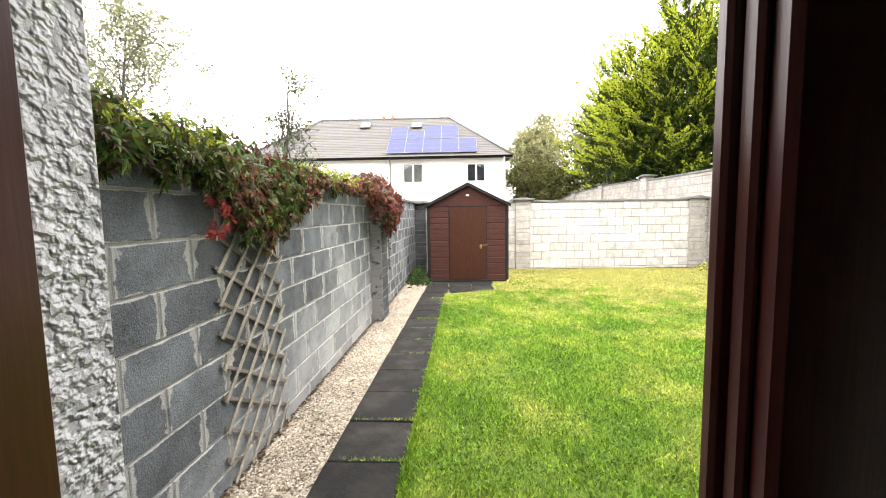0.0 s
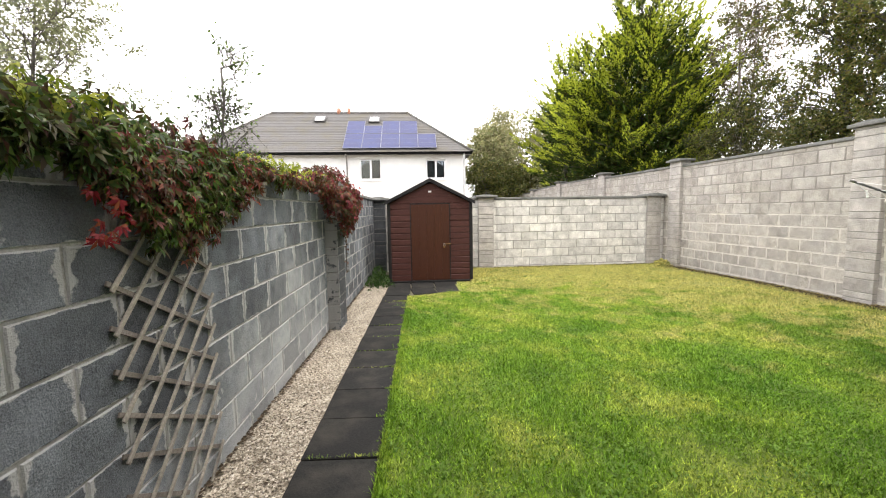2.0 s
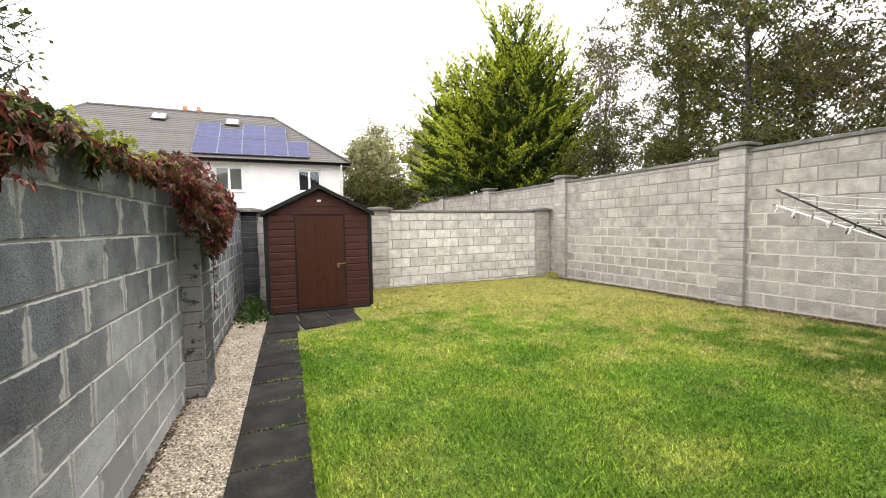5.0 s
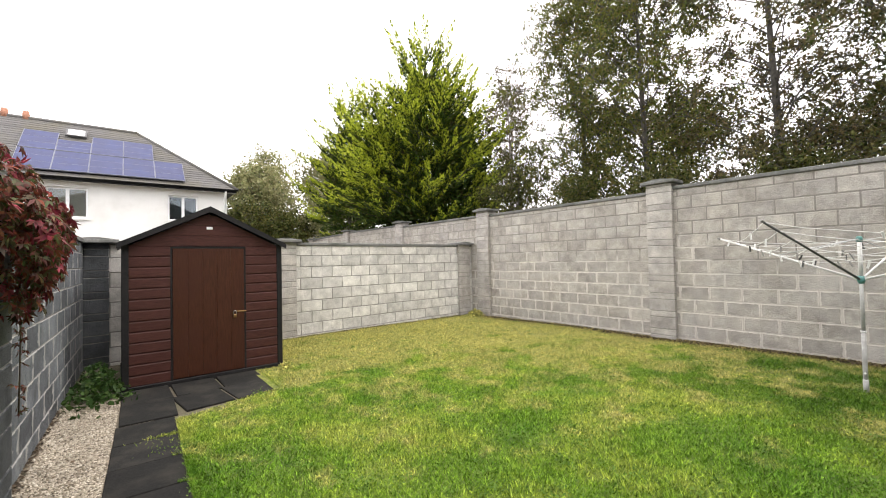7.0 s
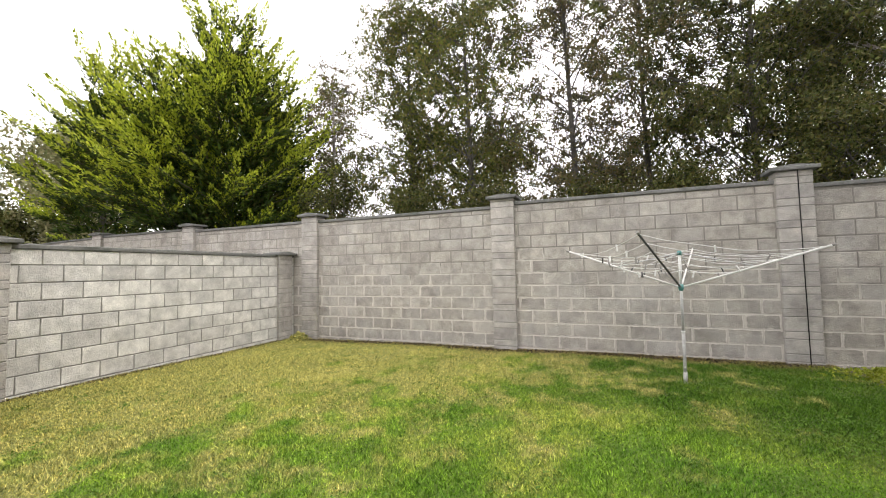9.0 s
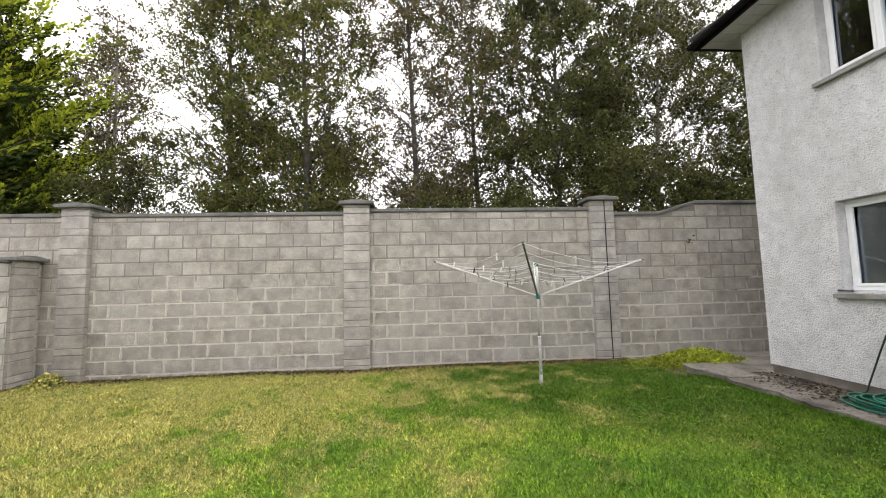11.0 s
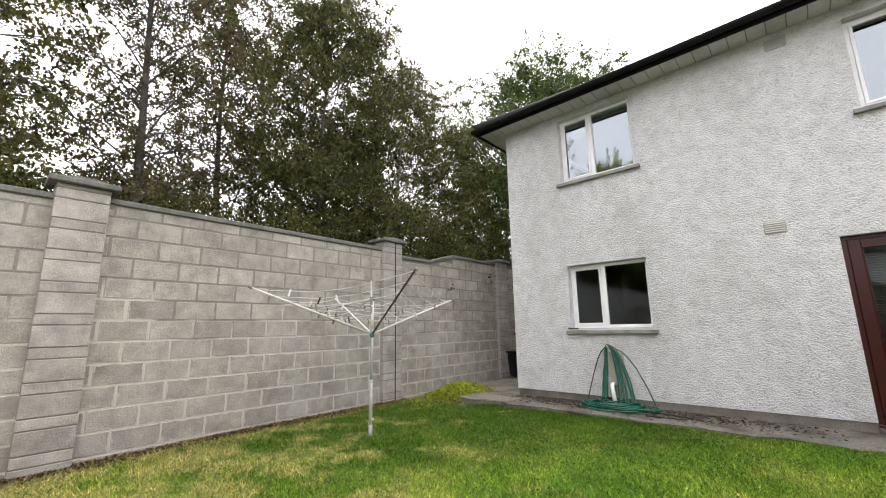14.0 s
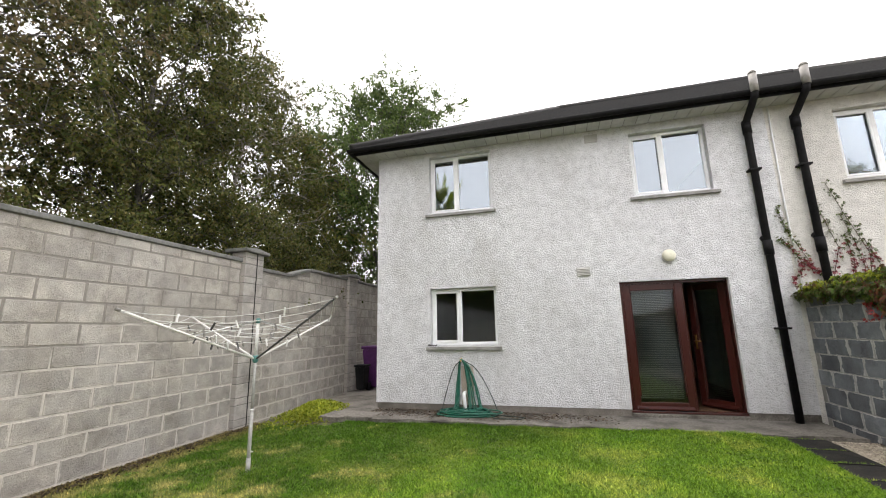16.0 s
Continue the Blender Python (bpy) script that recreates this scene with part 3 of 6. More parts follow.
def window(hole, parent_label, glass="glass", split=0.56, y=HY - 0.11, sill=True):
    """A white two-light casement with panes; split: where the middle bar stands."""
    x0, x1, z0, z1 = hole
    w = thing("window", parent_label, "window", "windows of the house", "structure")
    f = 0.055
    yb, yf = y - 0.06, y
    part("frame", box(x0, x1, yb, yf, z0 + 0.004, z0 + f, 0.006), M["white_plastic"], w)
    part("frame", box(x0, x1, yb, yf, z1 - f, z1 - 0.004, 0.006), M["white_plastic"], w)
    part("frame", box(x0 + 0.004, x0 + f, yb + 0.002, yf - 0.002, z0 + f - 0.004, z1 - f + 0.004, 0.006), M["white_plastic"], w)
    part("frame", box(x1 - f, x1 - 0.004, yb + 0.002, yf - 0.002, z0 + f - 0.004, z1 - f + 0.004, 0.006), M["white_plastic"], w)
    xm = x0 + split * (x1 - x0)
    part("mullion", box(xm - 0.032, xm + 0.032, yb + 0.004, yf + 0.004, z0 + f - 0.006, z1 - f + 0.006, 0.008), M["white_plastic"], w)
    # opening sash on the wider x side stands a little proud
    for a, b, sash in ((x0 + f, xm - 0.032, False), (xm + 0.032, x1 - f, True)):
        if sash:
            s = 0.032
            bm = box(a, b, yf - 0.02, yf + 0.012, z0 + f, z0 + f + s, 0.004)
            box(a, b, yf - 0.02, yf + 0.012, z1 - f - s, z1 - f, 0.004, bm)
            box(a, a + s, yf - 0.019, yf + 0.011, z0 + f + s - 0.003, z1 - f - s + 0.003, 0.004, bm)
            box(b - s, b, yf - 0.019, yf + 0.011, z0 + f + s - 0.003, z1 - f - s + 0.003, 0.004, bm)
            part("sash", bm, M["white_plastic"], w)
        pane = part("pane", box(a, b, y - 0.036, y - 0.030, z0 + f, z1 - f), M[glass], w)
        pane.visible_shadow = False
    if sill:
        part("sill", prism([(HY - 0.17, z0 - 0.004), (HY + 0.06, z0 - 0.03), (HY + 0.06, z0 - 0.075), (HY - 0.17, z0 - 0.075)], "x", x0 - 0.07, x1 + 0.07), M["sill"], w)
    part("lining", box(x0 - 0.02, x1 + 0.02, HY - 0.33, HY - 0.302, z1, z1 + 0.04), M["interior"], w)
    return w


window(KITCHEN, "white plastic two-light kitchen window with concrete sill", "clear_glass")
window(BED_1, "white plastic two-light upstairs window with concrete sill")
window(BED_2, "white plastic two-light upstairs window above the patio door")
window(NEXT, "white plastic window of the joined house")

# rooms behind the openings
def room(name, x0, x1, y0, y1, z0, z1):
    r = thing(name, "plain painted room behind the windows", "room", kind="structure")
    part("floor", box(x0, x1, y0, y1, z0 - 0.05, z0), M["interior_floor"], r)
    part("ceiling", box(x0, x1, y0, y1, z1, z1 + 0.05), M["interior"], r)
    part("wall", box(x0, x1, y0 - 0.05, y0, z0 - 0.05, z1 + 0.05), M["interior"], r)
    part("wall", box(x0 - 0.05, x0, y0, y1, z0 - 0.05, z1 + 0.05), M["interior"], r)
    part("wall", box(x1, x1 + 0.05, y0, y1, z0 - 0.05, z1 + 0.05), M["interior"], r)


yi = HY - 0.305
room("room_patio", -1.30, 2.0, -4.0, yi, 0.02, 2.42)
room("room_kitchen", 2.1, 4.85, -4.0, yi, 0.02, 2.42)
room("room_upper", -1.30, 4.85, -4.0, yi, 2.62, 4.80)
room("room_next", -7.6, -1.7, -4.0, yi - 0.004, 2.62, 4.80)

# ==== more materials: plants and loose things
def leafy(name, colours, rough=0.55, thin=0.25):
    """Leaves that differ one from another, a little light passing through them."""
    m, n, l, p = shader(name)
    geo = n.new("ShaderNodeNewGeometry")
    k = len(colours)
    col = ramp(m, geo.outputs["Random Per Island"], [(i / max(1, k - 1), c) for i, c in enumerate(colours)])
    tone = ramp(m, noise_node(m, 1.6, 3.0), [(0.3, (0.62,) * 3), (0.7, (1.25,) * 3)])
    col = blend(m, 1.0, col, tone, "MULTIPLY")
    l.new(col, p.inputs["Base Color"])
    p.inputs["Roughness"].default_value = rough
    p.inputs["Specular IOR Level"].default_value = 0.18
    if thin:
        tr, mix = n.new("ShaderNodeBsdfTranslucent"), n.new("ShaderNodeMixShader")
        l.new(col, tr.inputs["Color"])
        mix.inputs[0].default_value = thin
        l.new(p.outputs[0], mix.inputs[1]); l.new(tr.outputs[0], mix.inputs[2])
        l.new(mix.outputs[0], n["Material Output"].inputs["Surface"])
    return m


def grass_material(name, per_blade):
    m, n, l, p = shader(name)
    broad = noise_node(m, 0.9, 4.0, 0.65)
    fresh = ramp(m, broad, [(0.34, (0.095, 0.215, 0.026)), (0.5, (0.175, 0.305, 0.042)), (0.61, (0.29, 0.37, 0.085))])
    # drier and strawier towards the far and the tall wall
    geo = n.new("ShaderNodeNewGeometry")
    sep = n.new("ShaderNodeSeparateXYZ")
    l.new(geo.outputs["Position"], sep.inputs[0])
    dry = n.new("ShaderNodeMath"); dry.operation = "MULTIPLY_ADD"; dry.inputs[1].default_value, dry.inputs[2].default_value = 0.055, -0.66
    l.new(sep.outputs["X"], dry.inputs[0])
    far = n.new("ShaderNodeMath"); far.operation = "MULTIPLY_ADD"; far.inputs[1].default_value = 0.085
    l.new(sep.outputs["Y"], far.inputs[0]); l.new(dry.outputs[0], far.inputs[2])
    add = n.new("ShaderNodeMath"); add.operation = "MULTIPLY_ADD"; add.inputs[1].default_value = 1.6
    l.new(noise_node(m, 2.4, 4.0, 0.65), add.inputs[0]); l.new(far.outputs[0], add.inputs[2])
    straw = ramp(m, add.outputs[0], [(0.74, (0, 0, 0)), (1.0, (0.7,) * 3)])
    # deeper green near the house, with the shade lying there put into the colour
    lush_shade = n.new("ShaderNodeMath"); lush_shade.operation = "MULTIPLY_ADD"; lush_shade.inputs[1].default_value, lush_shade.inputs[2].default_value = 0.165, -0.08
    l.new(sep.outputs["X"], lush_shade.inputs[0])
    deep = n.new("ShaderNodeMath"); deep.operation = "MULTIPLY_ADD"; deep.inputs[1].default_value = -0.16
    l.new(sep.outputs["Y"], deep.inputs[0]); l.new(lush_shade.outputs[0], deep.inputs[2])
    wide = n.new("ShaderNodeMath"); wide.operation = "MULTIPLY_ADD"; wide.inputs[1].default_value = 1.3
    l.new(noise_node(m, 0.8, 3.0, 0.6), wide.inputs[0]); l.new(deep.outputs[0], wide.inputs[2])
    fresh = blend(m, ramp(m, wide.outputs[0], [(0.34, (0, 0, 0)), (0.85, (0.9,) * 3)]), fresh, (0.052, 0.122, 0.015))
    col = blend(m, straw, fresh, (0.45, 0.405, 0.19))
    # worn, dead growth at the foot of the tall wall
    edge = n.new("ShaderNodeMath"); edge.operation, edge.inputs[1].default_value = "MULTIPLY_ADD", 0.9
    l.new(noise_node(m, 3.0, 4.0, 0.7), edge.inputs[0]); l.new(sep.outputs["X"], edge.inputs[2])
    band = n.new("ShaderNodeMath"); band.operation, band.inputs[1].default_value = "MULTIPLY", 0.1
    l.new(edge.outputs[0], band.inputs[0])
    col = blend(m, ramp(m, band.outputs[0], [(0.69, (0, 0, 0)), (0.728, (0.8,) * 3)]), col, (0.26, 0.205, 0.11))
    col = blend(m, 1.0, col, ramp(m, noise_node(m, 16.0, 4.0, 0.75), [(0.3, (0.5, 0.6, 0.58)), (0.7, (1.42, 1.3, 1.15))]), "MULTIPLY")
    col = blend(m, 1.0, col, ramp(m, noise_node(m, 38.0, 2.0, 0.6), [(0.34, (0.62, 0.70, 0.62)), (0.62, (1.35, 1.3, 1.2))]), "MULTIPLY")
    if per_blade:
        tone = ramp(m, geo.outputs["Random Per Island"], [(0.0, (0.40, 0.46, 0.40)), (0.55, (1.05, 1.02, 0.95)), (1.0, (1.8, 1.6, 1.5))])
        col = blend(m, 1.0, col, tone, "MULTIPLY")
    else:
        col = blend(m, 0.55, col, (0.06, 0.055, 0.02))
        relief(m, noise_node(m, 90, 3.0), 0.8, 0.02)
    l.new(col, p.inputs["Base Color"])
    p.inputs["Roughness"].default_value, p.inputs["Specular IOR Level"].default_value = 0.7, 0.12
    return m


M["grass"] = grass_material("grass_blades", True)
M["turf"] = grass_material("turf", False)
M["clover"] = leafy("clover_leaves", [(0.055, 0.13, 0.016), (0.13, 0.22, 0.028), (0.085, 0.175, 0.02)])
M["birch"] = leafy("birch_leaves", [(0.022, 0.036, 0.008), (0.095, 0.122, 0.024), (0.17, 0.185, 0.036), (0.18, 0.14, 0.042), (0.065, 0.095, 0.022)], thin=0.3)
M["birch_brown"] = leafy("turning_birch_leaves", [(0.03, 0.033, 0.011), (0.12, 0.11, 0.044), (0.16, 0.115, 0.055), (0.09, 0.10, 0.03)], thin=0.3)
M["dark_leaf"] = leafy("dark_leaves", [(0.015, 0.024, 0.006), (0.065, 0.083, 0.02), (0.115, 0.13, 0.033), (0.14, 0.12, 0.038), (0.036, 0.05, 0.012)], thin=0.3)
M["ash"] = leafy("green_leaves", [(0.035, 0.065, 0.016), (0.08, 0.13, 0.032), (0.14, 0.185, 0.055)])
M["far_leaf"] = leafy("pale_leaves", [(0.14, 0.155, 0.06), (0.25, 0.25, 0.11), (0.29, 0.265, 0.145), (0.19, 0.22, 0.09)])
M["thin_leaf"] = leafy("thin_grey_leaves", [(0.16, 0.18, 0.08), (0.24, 0.25, 0.14), (0.20, 0.22, 0.12)])
# cypress pair: dark carries the shade inside and below, gold also the lit tops
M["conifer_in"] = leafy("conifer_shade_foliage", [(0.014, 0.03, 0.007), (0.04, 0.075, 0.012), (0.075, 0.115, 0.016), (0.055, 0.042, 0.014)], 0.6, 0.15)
M["conifer_out"] = leafy("conifer_golden_lit_tips", [(0.19, 0.25, 0.02), (0.33, 0.40, 0.034), (0.50, 0.54, 0.06)], 0.6, 0.3)
M["creeper_green"] = leafy("creeper_green", [(0.022, 0.05, 0.010), (0.05, 0.10, 0.018), (0.11, 0.175, 0.03), (0.085, 0.035, 0.024), (0.06, 0.115, 0.02), (0.06, 0.03, 0.02), (0.15, 0.205, 0.035)], 0.42)
M["creeper_red"] = leafy("creeper_red", [(0.085, 0.023, 0.02), (0.15, 0.036, 0.028), (0.075, 0.042, 0.034), (0.07, 0.085, 0.026), (0.25, 0.065, 0.038), (0.10, 0.06, 0.036), (0.055, 0.09, 0.026)], 0.4)
M["scarlet"] = leafy("creeper_scarlet", [(0.25, 0.022, 0.03), (0.36, 0.045, 0.055), (0.34, 0.10, 0.04)], 0.45)
M["crimson"] = leafy("creeper_crimson", [(0.20, 0.025, 0.04), (0.32, 0.05, 0.075), (0.11, 0.02, 0.028), (0.26, 0.07, 0.06)], 0.45)
M["bark"] = surface("grey_bark", (0.03, 0.027, 0.022), (0.085, 0.078, 0.066), 18, 3.0, (0.12, 0.112, 0.098), bump=0.6, depth=0.02, squash=(1, 1, 0.4))
M["birch_bark"] = surface("pale_birch_bark", (0.16, 0.14, 0.12), (0.42, 0.38, 0.33), 10, 4.0, (0.12, 0.10, 0.085), bump=0.4, depth=0.01, squash=(1, 1, 2.5))
M["twig"] = surface("brown_twig", (0.05, 0.035, 0.025), (0.10, 0.075, 0.05), 40, 5.0, None)
M["yellow_leaf"] = leafy("yellow_green_leaves", [(0.16, 0.22, 0.02), (0.27, 0.32, 0.03), (0.38, 0.40, 0.05)])
M["weed"] = leafy("dark_weed_leaves", [(0.02, 0.05, 0.012), (0.04, 0.085, 0.02), (0.06, 0.10, 0.025)])


def stone_material():
    m, n, l, p = shader("limestone_chips")
    geo = n.new("ShaderNodeNewGeometry")
    col = ramp(m, geo.outputs["Random Per Island"], [(0.0, (0.07, 0.055, 0.04)), (0.2, (0.17, 0.142, 0.104)), (0.5, (0.30, 0.26, 0.203)), (0.85, (0.42, 0.375, 0.30)), (0.97, (0.54, 0.495, 0.42)), (1.0, (0.08, 0.068, 0.056))])
    col = blend(m, 1.0, col, ramp(m, noise_node(m, 3.0, 4.0), [(0.3, (0.75,) * 3), (0.65, (1.1,) * 3)]), "MULTIPLY")
    l.new(col, p.inputs["Base Color"])
    p.inputs["Roughness"].default_value = 0.9
    return m


M["gravel"] = stone_material()
M["trellis"] = surface("weathered_trellis_wood", (0.22, 0.195, 0.165), (0.40, 0.36, 0.31), 40, 6.0, (0.14, 0.125, 0.11), rough=0.85, bump=0.4, squash=(1, 2, 2))
M["trellis_dark"] = surface("dark_trellis_wood", (0.12, 0.102, 0.088), (0.24, 0.208, 0.178), 40, 6.0, (0.09, 0.078, 0.068), rough=0.85, bump=0.4, squash=(1, 2, 2))
M["hose"] = surface("green_hose", (0.004, 0.075, 0.05), (0.01, 0.13, 0.085), 20, 6, None, rough=0.35, bump=0.0)
M["hose_dark"] = surface("dark_hose", (0.01, 0.022, 0.018), (0.02, 0.04, 0.032), 20, 6, None, rough=0.4, bump=0.0)
M["rope"] = surface("white_line", (0.55, 0.55, 0.54), (0.75, 0.75, 0.73), 60, 6, None, rough=0.6, bump=0.0)
M["solar"] = surface("solar_cells", (0.038, 0.042, 0.090), (0.055, 0.062, 0.125), 6, 2, (0.045, 0.055, 0.13), rough=0.5, bump=0.0, spec=0.12)
M["purple"] = surface("purple_plastic", (0.06, 0.012, 0.075), (0.09, 0.02, 0.11), 15, 3, None, rough=0.45, bump=0.02)
M["peg_dark"] = surface("dark_peg", (0.02, 0.02, 0.02), (0.05, 0.05, 0.05), 20, 5, None, rough=0.5, bump=0.0)
M["teal"] = surface("teal_plastic", (0.05, 0.17, 0.16), (0.08, 0.24, 0.22), 20, 5, None, rough=0.4, bump=0.0)

RNG = np.random.default_rng(7)


def path_l(y):
    return -1.06 + 0.032 * (y - 2.0)


def path_r(y):
    return -0.575 + 0.026 * (y - 2.0)


def left_x(y):
    return LEFT_A[0] + (LEFT_B[0] - LEFT_A[0]) * (y - LEFT_A[1]) / (LEFT_B[1] - LEFT_A[1])


# ==== lawn
def in_lawn(x, y):
    ok = (x > path_r(y)) & (x < right_x(y) - 0.01) & (y > 1.47) & (y < back_y(x) - 0.02)
    ok &= ~((y > 7.72 + 0.30 * (x + 0.4)) & (x < 0.60) & (y < 9.3))
    ok &= ~((x < 1.02) & (y > 9.1))
    ok &= ~((x > 5.55) & (y < 1.75))
    return ok


def lawn_sheet():
    n = 60
    gx, gy = np.meshgrid(np.linspace(-0.62, 7.0, n), np.linspace(1.40, 11.55, n))
    gx = np.maximum(gx, path_r(gy) + 0.01)
    z = ground_z(gx, gy) + 0.012 * np.sin(gx * 2.1 + 0.7) * np.sin(gy * 1.7) - 0.012
    keep = []
    for j in range(n - 1):
        for i in range(n - 1):
            cx, cy = gx[j:j + 2, i:i + 2].mean(), gy[j:j + 2, i:i + 2].mean()
            if in_lawn(cx - 0.05, cy + 0.05) or in_lawn(cx + 0.05, cy):
                keep.append((j * n + i, j * n + i + 1, (j + 1) * n + i + 1, (j + 1) * n + i))
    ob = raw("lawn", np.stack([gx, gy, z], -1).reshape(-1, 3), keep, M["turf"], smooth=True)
    tagged(ob, "short mown lawn, green near the house and strawy by the walls", "lawn", kind="structure")


def lawn_z(x, y):
    return ground_z(x, y) + 0.012 * np.sin(x * 2.1 + 0.7) * np.sin(y * 1.7)


lawn_sheet()


def blades(name, label, x, y, h, wide, mat, lean=0.6):
    n = len(x)
    z = lawn_z(x, y) - 0.004
    a = RNG.uniform(0, 2 * np.pi, n)
    b = RNG.uniform(0, 2 * np.pi, n)
    l = RNG.uniform(0.1, lean, n) * h
    base = np.stack([x, y, z], -1)
    side = np.stack([np.cos(a), np.sin(a), np.zeros(n)], -1) * (wide / 2)[:, None]
    tip = base + np.stack([np.cos(b) * l, np.sin(b) * l, h], -1)
    v = np.stack([base - side, base + side, tip], 1).reshape(-1, 3)
    ob = raw(name, v, np.arange(3 * n).reshape(-1, 3), mat)
    return tagged(ob, label, "grass", kind="stuff")


def scatter_lawn():
    n = 760000
    x, y = RNG.uniform(-0.6, 7.0, n), RNG.uniform(1.45, 11.5, n)
    k = in_lawn(x, y)
    x, y = x[k], y[k]
    # thinner in the strawy ground by the tall wall
    thin = RNG.uniform(0, 1, len(x)) > 0.35 * (x > 5.2) + 0.15 * (y > 8)
    x, y = x[thin], y[thin]
    tuft = np.sin(x * 3.1 + np.sin(y * 2.3) * 2) * np.sin(y * 2.7 + np.sin(x * 1.9) * 2)
    h = (0.024 + 0.010 * tuft) * RNG.uniform(0.4, 1.6, len(x))
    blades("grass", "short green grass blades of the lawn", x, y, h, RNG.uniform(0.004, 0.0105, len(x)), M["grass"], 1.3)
    # longer fringe along the slabs and the walls
    m = 9000
    t = RNG.uniform(1.6, 7.7, m)
    fx, fy = path_r(t) + 0.01 + np.abs(RNG.normal(0, 0.035, m)) - 0.03 * (RNG.uniform(size=m) < 0.2), t
    wy = RNG.uniform(1.8, 11.0, m)
    wx = right_x(wy) - 0.02 - np.abs(RNG.normal(0, 0.05, m))
    bx = RNG.uniform(1.1, 6.6, m)
    by = back_y(bx) - 0.03 - np.abs(RNG.normal(0, 0.05, m))
    hx = RNG.uniform(-0.4, 5.4, m)
    hy = 1.46 + np.abs(RNG.normal(0, 0.04, m))
    x, y = np.r_[fx, wx, bx, hx], np.r_[fy, wy, by, hy]
    k = in_lawn(x, y)
    ox = RNG.uniform(-0.4, 5.4, 9000)
    oy = 1.47 + 0.035 * np.sin(7 * ox) + 0.02 * np.sin(17 * ox + 1) + RNG.normal(0, 0.03, 9000)
    x, y = np.r_[x[k], ox], np.r_[y[k], oy]
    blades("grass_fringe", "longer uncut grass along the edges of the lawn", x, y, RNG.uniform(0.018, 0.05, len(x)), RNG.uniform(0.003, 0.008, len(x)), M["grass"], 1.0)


scatter_lawn()


def quads(centres, u, v):
    """Diamond leaves from centres and two half-axes each."""
    n = len(centres)
    c = np.stack([centres - u, centres - 0.15 * u + v, centres + u, centres - 0.15 * u - v], 1).reshape(-1, 3)
    return c, np.arange(4 * n).reshape(-1, 4)


def unit(a):
    return a / np.maximum(1e-9, np.linalg.norm(a, axis=-1, keepdims=True))


def leaf_axes(n, size, ratio=0.55, down=0.0, flat=0.0, rng=RNG):
    u = rng.normal(size=(n, 3))
    u[:, 2] = u[:, 2] * (1 - flat) - down
    u = unit(u)
    w = rng.normal(size=(n, 3))
    if flat:
        w = w * (1 - flat) + np.array([0, 0, 1.0]) * flat
    v = unit(np.cross(u, w))
    s = rng.uniform(0.6, 1.3, (n, 1)) * size
    return u * s, v * s * ratio


def weeds():
    n = 2600
    cx, cy = RNG.uniform(-0.5, 6.5, n), RNG.uniform(1.6, 10.5, n)
    w = 0.8 * np.exp(-((cx - 0.6) ** 2) / 8 - ((cy - 3.0) ** 2) / 10) + 0.16
    k = in_lawn(cx, cy) & (RNG.uniform(0, 1, n) < w)
    cx, cy = cx[k], cy[k]
    per = 22
    x = np.repeat(cx, per) + RNG.normal(0, 0.045, len(cx) * per)
    y = np.repeat(cy, per) + RNG.normal(0, 0.045, len(cx) * per)
    c = np.stack([x, y, lawn_z(x, y) + RNG.uniform(0.012, 0.04, len(x))], -1)
    u, v = leaf_axes(len(c), 0.0095, 0.8, flat=0.6)
    p, f = quads(c, u, v)
    tagged(raw("clover", p, f, M["clover"]), "low clover and weed leaves growing in the lawn", "clover", kind="stuff")


weeds()


# ==== paths
def slab(x, y, w, d, z, turn, parent, rng):
    bm = box(-w / 2, w / 2, -d / 2, d / 2, -0.05, 0, 0.006)
    o = part("slab", bm, M["slab"], parent)
    o.matrix_basis = pose(x, y, z + rng.uniform(-0.004, 0.004), rng.uniform(-0.35, 0.35), rng.uniform(-0.35, 0.35), turn + rng.uniform(-0.5, 0.5))


def paths():
    rng = random.Random(3)
    p = thing("path", "narrow path of dark grey concrete slabs with open joints", "path", kind="structure")
    y = 1.50
    while y < 7.65:
        d = 0.487
        ym = y + d / 2
        slab((path_l(ym) + path_r(ym)) / 2, ym, path_r(ym) - path_l(ym) - 0.006, d - 0.012, float(ground_z(-0.8, ym)) - 0.004, -1.7, p, rng)
        y += d
    for k, (x, w) in enumerate(((-0.62, 0.46), (-0.13, 0.46), (0.36, 0.47))):
        slab(x, 8.22 + 0.06 * k, w, 0.62 - 0.03 * k, -0.112, 8 if k else 0, p, rng)
        slab(x, 8.84 + 0.03 * k, w, 0.60, -0.112, 2, p, rng)
    part("bed", box(-1.5, path_r(1.5) + 0.0, 1.45, 9.2, -0.3, -0.125), M["soil"], p)
    a = thing("apron", "worn stained concrete strip along the house wall", "paving", kind="structure")
    bm = bmesh.new()
    xs = np.linspace(-1.5, 5.9, 60)
    prof = [(x, HY - 0.02) for x in (-1.5, 5.9)]
    edge = [(float(x), 1.46 + 0.035 * math.sin(7 * x) + 0.02 * math.sin(17 * x + 1)) for x in xs[::-1]]
    part("concrete", prism(prof + edge, "z", -0.4, -0.045), M["concrete"], a)
    part("concrete", box(5.23, 6.75, -7.4, 0.58, -0.4, -0.052), M["concrete"], a)
    part("manhole_cover", box(4.95, 5.45, 1.0, 1.42, -0.05, -0.036, 0.004), M["concrete"], a)


paths()


